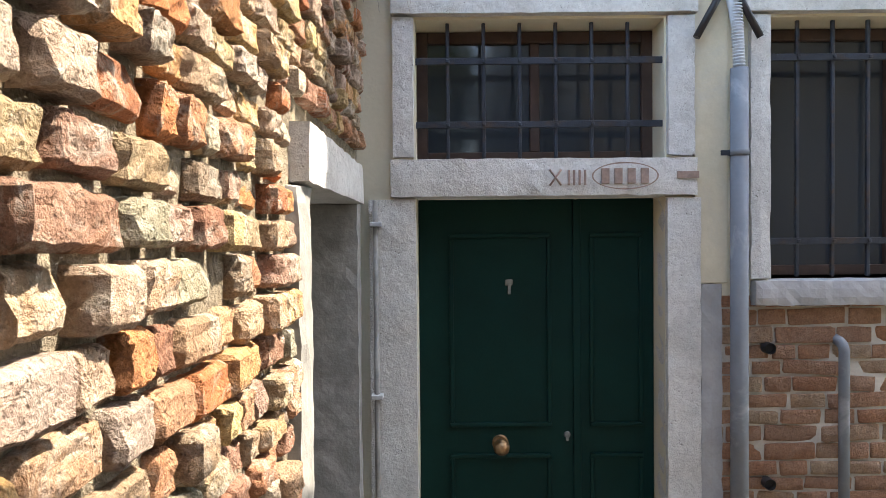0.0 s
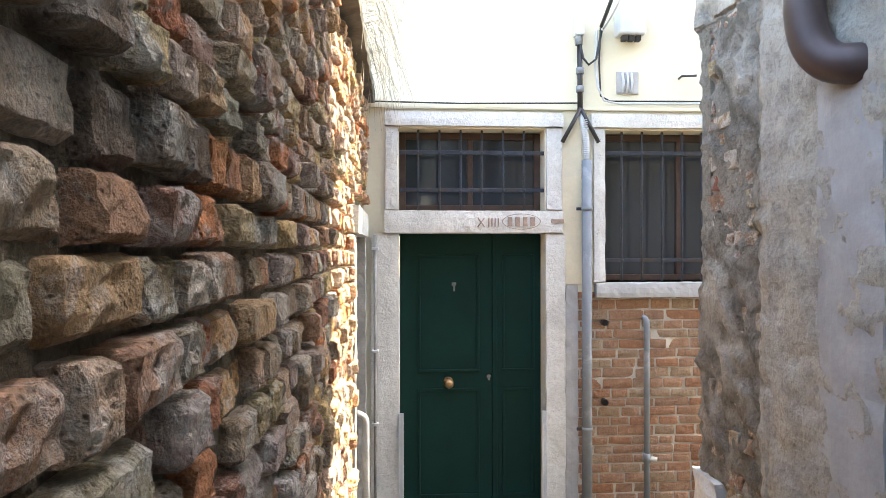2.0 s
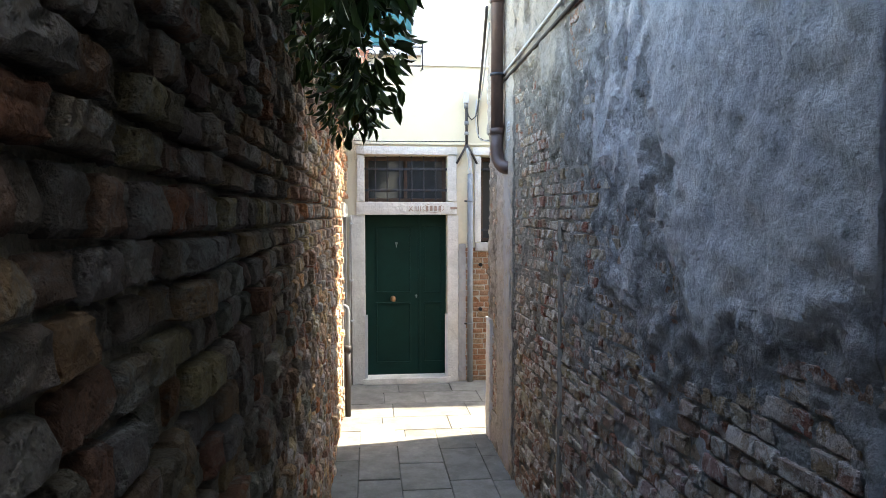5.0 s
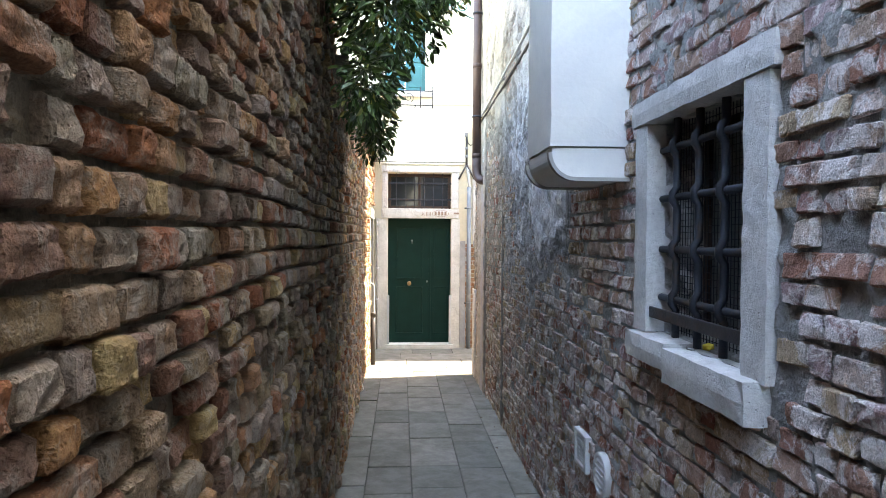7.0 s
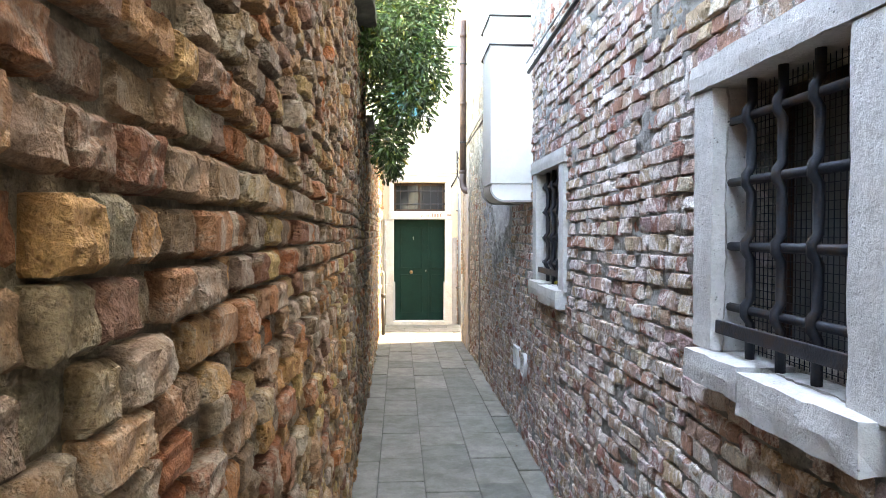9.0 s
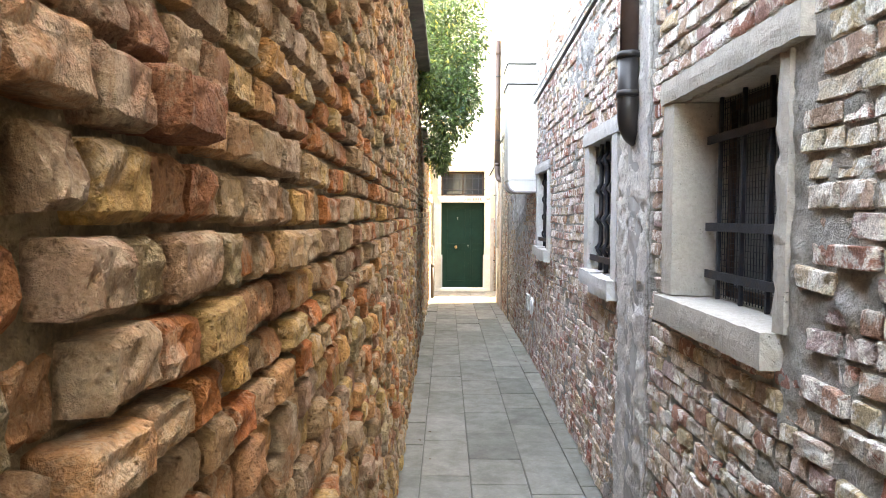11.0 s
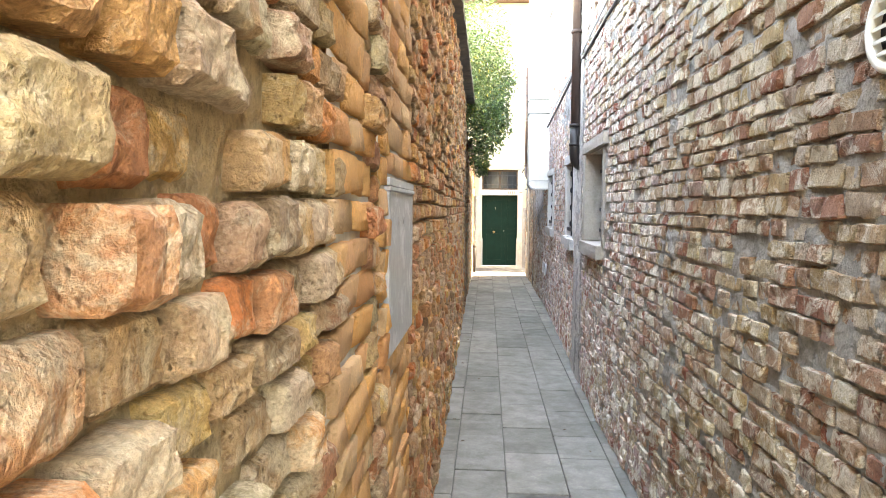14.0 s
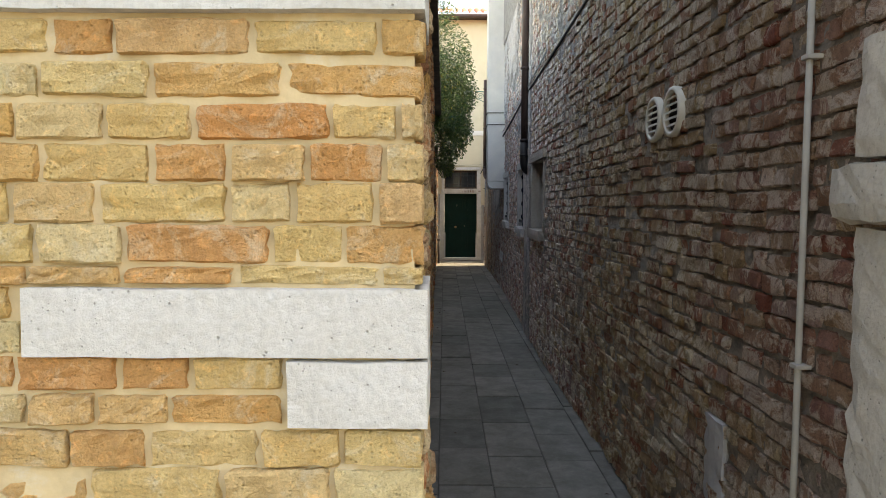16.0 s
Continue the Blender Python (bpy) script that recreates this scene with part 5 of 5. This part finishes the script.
def leaf_cloud(name, clumps, per, size, seed, material, parent, droop=0.6):
    """Many pointed leaves, folded along the middle, set round clump centres."""
    rng = np.random.RandomState(seed)
    verts, faces = [], []
    for cx, cy, cz, rx, ry, rz in clumps:
        for _ in range(int(per * (rx * ry * rz / 0.03) ** 0.6)):
            d = rng.normal(0, 1, 3)
            d /= np.linalg.norm(d)
            p = np.array((cx, cy, cz)) + d * np.array((rx, ry, rz)) * rng.uniform(0.35, 1.05) ** 0.7
            way = d * 0.7 + np.array((rng.normal(0, 0.5), rng.normal(0, 0.5), -droop * rng.rand() - 0.2))
            way /= np.linalg.norm(way)
            side = np.cross(way, rng.normal(0, 1, 3))
            side /= np.linalg.norm(side)
            up = np.cross(side, way)
            l = size * rng.uniform(0.6, 1.25)
            w = l * rng.uniform(0.17, 0.24)
            base = len(verts)
            for a, s, h in ((0, 0, 0), (0.35, 1, 0.12), (0.7, 0.75, 0.1), (1, 0, -0.12), (0.7, -0.75, 0.1), (0.35, -1, 0.12), (0.5, 0, -0.03)):
                verts.append(tuple(p + way * l * a + side * w * s + up * l * h))
            faces += [(base, base + 1, base + 6, base + 5), (base + 1, base + 2, base + 3, base + 6), (base + 6, base + 3, base + 4, base + 5)]
    me = bpy.data.meshes.new(name)
    me.from_pydata(verts, [], faces)
    me.materials.append(material)
    ob = new(name, me)
    adopt(parent, ob)
    return tagged(ob, kind="stuff")


def limb(parent, name, pts, r0, r1, mat="bark", sides=8):
    bm = bmesh.new()
    pts = [Vector(p) for p in pts]
    prev = None
    for i, p in enumerate(pts):
        r = r0 + (r1 - r0) * i / (len(pts) - 1)
        d = (pts[min(i + 1, len(pts) - 1)] - pts[max(0, i - 1)]).normalized()
        a = d.orthogonal().normalized()
        o = d.cross(a)
        cur = [bm.verts.new(p + (a * math.cos(t) + o * math.sin(t)) * r) for t in [2 * math.pi * k / sides for k in range(sides)]]
        if prev:
            for k in range(sides):
                bm.faces.new((prev[k], prev[(k + 1) % sides], cur[(k + 1) % sides], cur[k])).smooth = True
        prev = cur
    ob = part(name, bm, M[mat])
    adopt(parent, ob)


tree = holder("tree", (-1.3, -5.7, 0), "dense dark green evergreen tree leaning over the garden wall", "tree")
limb(tree, "trunk", [(-1.3, -5.7, 0), (-1.25, -5.635, 1.2), (-1.15, -5.57, 2.2), (-1.0, -5.57, 3.2), (-0.9, -5.44, 4.2)], 0.11, 0.05)
rng = np.random.RandomState(3)
for e in ((-0.1, -4.0, 3.2), (0.1, -3.2, 3.5), (-0.3, -2.4, 3.9), (0.15, -3.9, 4.2), (-0.4, -4.6, 3.6), (0.0, -2.8, 4.8)):
    e = (e[0], (e[1] - 1.0) * 1.3 + 0.28, e[2])
    s = Vector((-1.05, -5.57, 2.6 + 0.4 * rng.rand()))
    m = s.lerp(Vector(e), 0.5) + Vector((0, 0, 0.35))
    limb(tree, "limb", bend(s, e, m, 7), 0.035, 0.008)
CLUMPS = [(cx + 0.06, -6.2 + (cy + 3.6) * 0.76, cz + (0.15 if cz < 3 else 0), rx, ry * 0.85, rz) for cx, cy, cz, rx, ry, rz in [(-0.25, -4.1, 3.25, 0.38, 0.5, 0.4), (0.0, -3.9, 2.85, 0.26, 0.38, 0.36), (0.05, -3.7, 3.4, 0.42, 0.5, 0.45), (-0.02, -3.6, 2.5, 0.16, 0.25, 0.26), (0.0, -3.45, 2.25, 0.10, 0.16, 0.16),
          (0.15, -3.4, 3.9, 0.42, 0.55, 0.5), (-0.3, -3.2, 4.2, 0.6, 0.8, 0.6), (0.0, -2.7, 4.9, 0.5, 0.7, 0.6), (-0.5, -2.2, 4.6, 0.6, 0.6, 0.7), (-0.3, -4.7, 3.5, 0.3, 0.4, 0.35),
          (-0.4, -3.0, 5.6, 0.6, 0.7, 0.5), (0.3, -3.6, 3.3, 0.2, 0.3, 0.25), (-0.7, -3.8, 4.6, 0.6, 0.8, 0.6), (0.0, -4.4, 4.3, 0.5, 0.7, 0.45), (-0.5, -4.8, 4.0, 0.5, 0.6, 0.5), (0.1, -2.6, 4.1, 0.4, 0.5, 0.4), (-0.15, -1.6, 3.9, 0.2, 0.3, 0.3), (-0.2, -5.0, 3.15, 0.16, 0.3, 0.15)]]
CLUMPS += [(-0.02, -5.35, 2.40, 0.13, 0.2, 0.13), (-0.1, -5.45, 2.64, 0.16, 0.28, 0.18), (0.04, -7.1, 2.42, 0.14, 0.3, 0.2), (0.15, -7.0, 2.78, 0.25, 0.4, 0.28), (0.3, -6.95, 3.05, 0.24, 0.4, 0.3), (0.12, -6.9, 3.4, 0.36, 0.5, 0.4), (0.25, -6.6, 3.9, 0.4, 0.6, 0.45)]
leaf_cloud("crown", CLUMPS, 700, 0.058, 4, M["leaf"], tree)
tw = holder("dry_bush", (-0.15, -0.5, 3.0), "pale dry twigs hanging over the end of the wall", "dry plant")
for k in range(170):
    s = Vector((-0.3 + 0.15 * rng.rand(), -0.25 - 1.4 * rng.rand(), 2.9 + 0.75 * rng.rand()))
    e = s + Vector((0.05 + 0.22 * rng.rand(), 0.25 * rng.normal() * 0.5, -0.15 - 0.35 * rng.rand()))
    limb(tw, "twig", bend(s, e, s + Vector((0.14, 0.02, 0.10)), 4), 0.0035, 0.001, "dry", 4)
leaf_cloud("leaf_sprays", [(-0.1, -0.5, 3.45, 0.12, 0.4, 0.3), (-0.12, -0.8, 3.75, 0.14, 0.4, 0.2)], 70, 0.05, 9, M["dry"], tw)
shrub = holder("shrub", (-1.2, -9.47, 0), "silvery green shrub rising behind the garden wall", "shrub")
limb(shrub, "stem", [(-1.2, -9.47, 0), (-1.1, -9.34, 2.0), (-0.8, -9.08, 3.4)], 0.05, 0.02)
leaf_cloud("crown", [(-0.45, -8.82, 3.35, 0.28, 0.9, 0.28), (-0.6, -7.26, 3.5, 0.3, 0.6, 0.35)], 120, 0.05, 12, plain("silver_leaf", (0.16, 0.20, 0.12), 0.7, vary=0.3), shrub)
lt = holder("fallen_leaves", (0.5, -8.82, 0), "scattered dry fallen leaves on the paving", "leaves", kind="stuff")
for k in range(26):
    y, side = -2.03 - 15.8 * rng.rand(), rng.rand()
    x = (lerp_at(LEFT_X, y) + 0.05 + 0.25 * rng.rand() ** 2) if side < 0.6 else (lerp_at(RIGHT_X, y) - 0.06 - 0.25 * rng.rand() ** 2)
    bm = bmesh.new()
    a = rng.rand() * 6.28
    ca, sa = math.cos(a), math.sin(a)
    pts = [(0, 0, 0.004), (0.016, 0.008, 0.010), (0.036, 0, 0.006), (0.016, -0.008, 0.011)]
    bm.faces.new([bm.verts.new((x + px * ca - py * sa, y + px * sa + py * ca, pz + 0.004)) for px, py, pz in pts])
    ob = part("dry_leaf", bm, M["bark"])
    adopt(lt, ob)

# ---- unseen walls added to close the place behind and beside ----
# Set far off and low, so that sky still lights the end face.
ob = box("wall_south", -16, 18, -34.4, -34, -0.1, 6.0, M["facade_plaster"])
tagged(ob, "added unseen plain pale wall across the open end", "wall", kind="structure")
ob = box("wall_garden", -11.81, -11.42, -18.44, 0, -0.1, 4.5, M["facade_plaster"])
tagged(ob, "added unseen plain pale wall on the far side of the garden", "wall", kind="structure")
# Pushed back and lowered to let skylight in along the side street.
ob = box("wall_street_end", 16.0, 16.3, -1.965, 0.0, -0.1, 3.6, M["facade_plaster"])
tagged(ob, "added unseen plain pale wall closing the side street", "wall", kind="structure")
# Added roof and outer walls; heights chosen for the light they let past.
bm = bmesh.new()
for x0, x1, y0, y1, z1 in ((7.0, 7.3, -19.22, -7, 5.8), (7.0, 7.3, -7, -2.04, 4.9), (1.5, 7.0, -19.22, -19.025, 5.8)):
    add_box(bm, x0, x1, y0, y1, -0.1, z1)
add_box(bm, 1.08, 7.3, -19.22, -7, RIGHT_TOP, RIGHT_TOP + 0.1)
add_box(bm, 1.12, 7.3, -7, -1.98, 4.9, 5.0)
ob = part("roof_east", bm, M["terracotta"])
tagged(ob, "added roof of the tall brick house, its height set for the light", "roof", kind="structure")

# ---- brickwork, piece by piece ----
def split(rows, centre, want=300):
    """The pieces nearest to a stretch of the wall, and the rest."""
    near = sorted(range(len(rows)), key=lambda i: (rows[i][0] - centre[0]) ** 2 / centre[2] + (rows[i][1] - centre[1]) ** 2)
    pick = set(near[:want])
    return [rows[i] for i in sorted(pick)], [r for i, r in enumerate(rows) if i not in pick]


rows = lay(1.125, 3.6, 0.0, 1.56, 0.0656, (0.13, 0.265), 0.010, 7, None, 0.0, 0.0025, 0.0)
a, c = split(rows, (1.8, 0.8, 2.0))
single_bricks(a, facade_at, M["facade_object"], facade, NEAT, depth=0.03)
if c:
    joined_bricks("bricks", c, facade_at, M["facade_island"], facade, NEAT, 0.03)
rows, seed = [], 80
for z0, z1, count, right_end in END_COURSES:
    h = (z1 - z0) / count
    for k in range(count):
        seed += 1
        rows += lay(-3.0, right_end, z0 + k * h, z0 + k * h + 0.3 * h, h, (0.14, 0.27), 0.007, seed, None, 0.0, 0.004, 0.003, 0.01, 0.012)
a, c = split(rows, (-0.6, 1.5, 1.0))
single_bricks(a, end_at, M["end_object"], endw, BLOCKY, soft=False)
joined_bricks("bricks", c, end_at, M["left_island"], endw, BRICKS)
rows = lay(PANEL[0] - 0.13, PANEL[0] - 0.006, 0.2, 2.66, 0.078, (0.13, 0.15), 0.012, 19, None, 0.0, 0.004, 0.004, 0.02, 0.015)
rows += lay(PANEL[0], PANEL[1] + 0.06, 0.2, PANEL[2] - 0.06, 0.075, (0.15, 0.26), 0.013, 39, None, 0.0, 0.004, 0.004, 0.02, 0.015)
rows += lay(PANEL[0], PANEL[1] + 0.06, PANEL[3] + 0.03, 2.62, 0.085, (0.16, 0.27), 0.013, 9, None, 0.0, 0.004, 0.004, 0.02, 0.015)
rows += lay(PANEL[0] - 0.74, PANEL[0] - 0.31, 0.9, 2.25, 0.076, (0.14, 0.24), 0.014, 29, None, 0.0, 0.005, 0.006, 0.03, 0.015)
patch = holder("brick_patch", (hx, -16.1, 0.2), "repointed smooth orange brickwork round the hatch", "brickwork", kind="structure")
single_bricks(rows, left_at, M["patch_object"], patch, NEAT, depth=0.05)
ob = coat_sheet("mortar", left_at, PANEL[0] - 0.76, PANEL[1] + 0.06, 0.21, 2.68, 0.03, lambda u, z: (-0.015 + 0.002 * fbm(u, z, 14.0, 21.0), 0.6), plain("grey_repair_mortar", (0.50, 0.45, 0.37), 0.95, vary=0.2, scale=9, grain=70, bumps=0.5, stain=(0.40, 0.36, 0.30)), lambda u, z: not repaired(u, z))
adopt(patch, ob)
rows = lay(-18.915, -0.02, 0.0, LEFT_TOP, 0.072, (0.085, 0.155), 0.011, 1, left_skip, 0.05, 0.010, 0.018, 0.022, 0.018, 0.12)
a, c = split(rows, (-14.02, 1.7, 3.0))
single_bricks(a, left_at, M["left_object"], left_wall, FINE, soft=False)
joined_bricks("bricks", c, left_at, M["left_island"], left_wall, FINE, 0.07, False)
rows = lay(-19.194, -2.02, 0.0, 4.5, 0.068, (0.09, 0.19), 0.010, 2, right_skip, 0.06, 0.0045, 0.020, 0.03, 0.014, 0.22)
a, c = split(rows, (-10.12, 1.7, 3.0))
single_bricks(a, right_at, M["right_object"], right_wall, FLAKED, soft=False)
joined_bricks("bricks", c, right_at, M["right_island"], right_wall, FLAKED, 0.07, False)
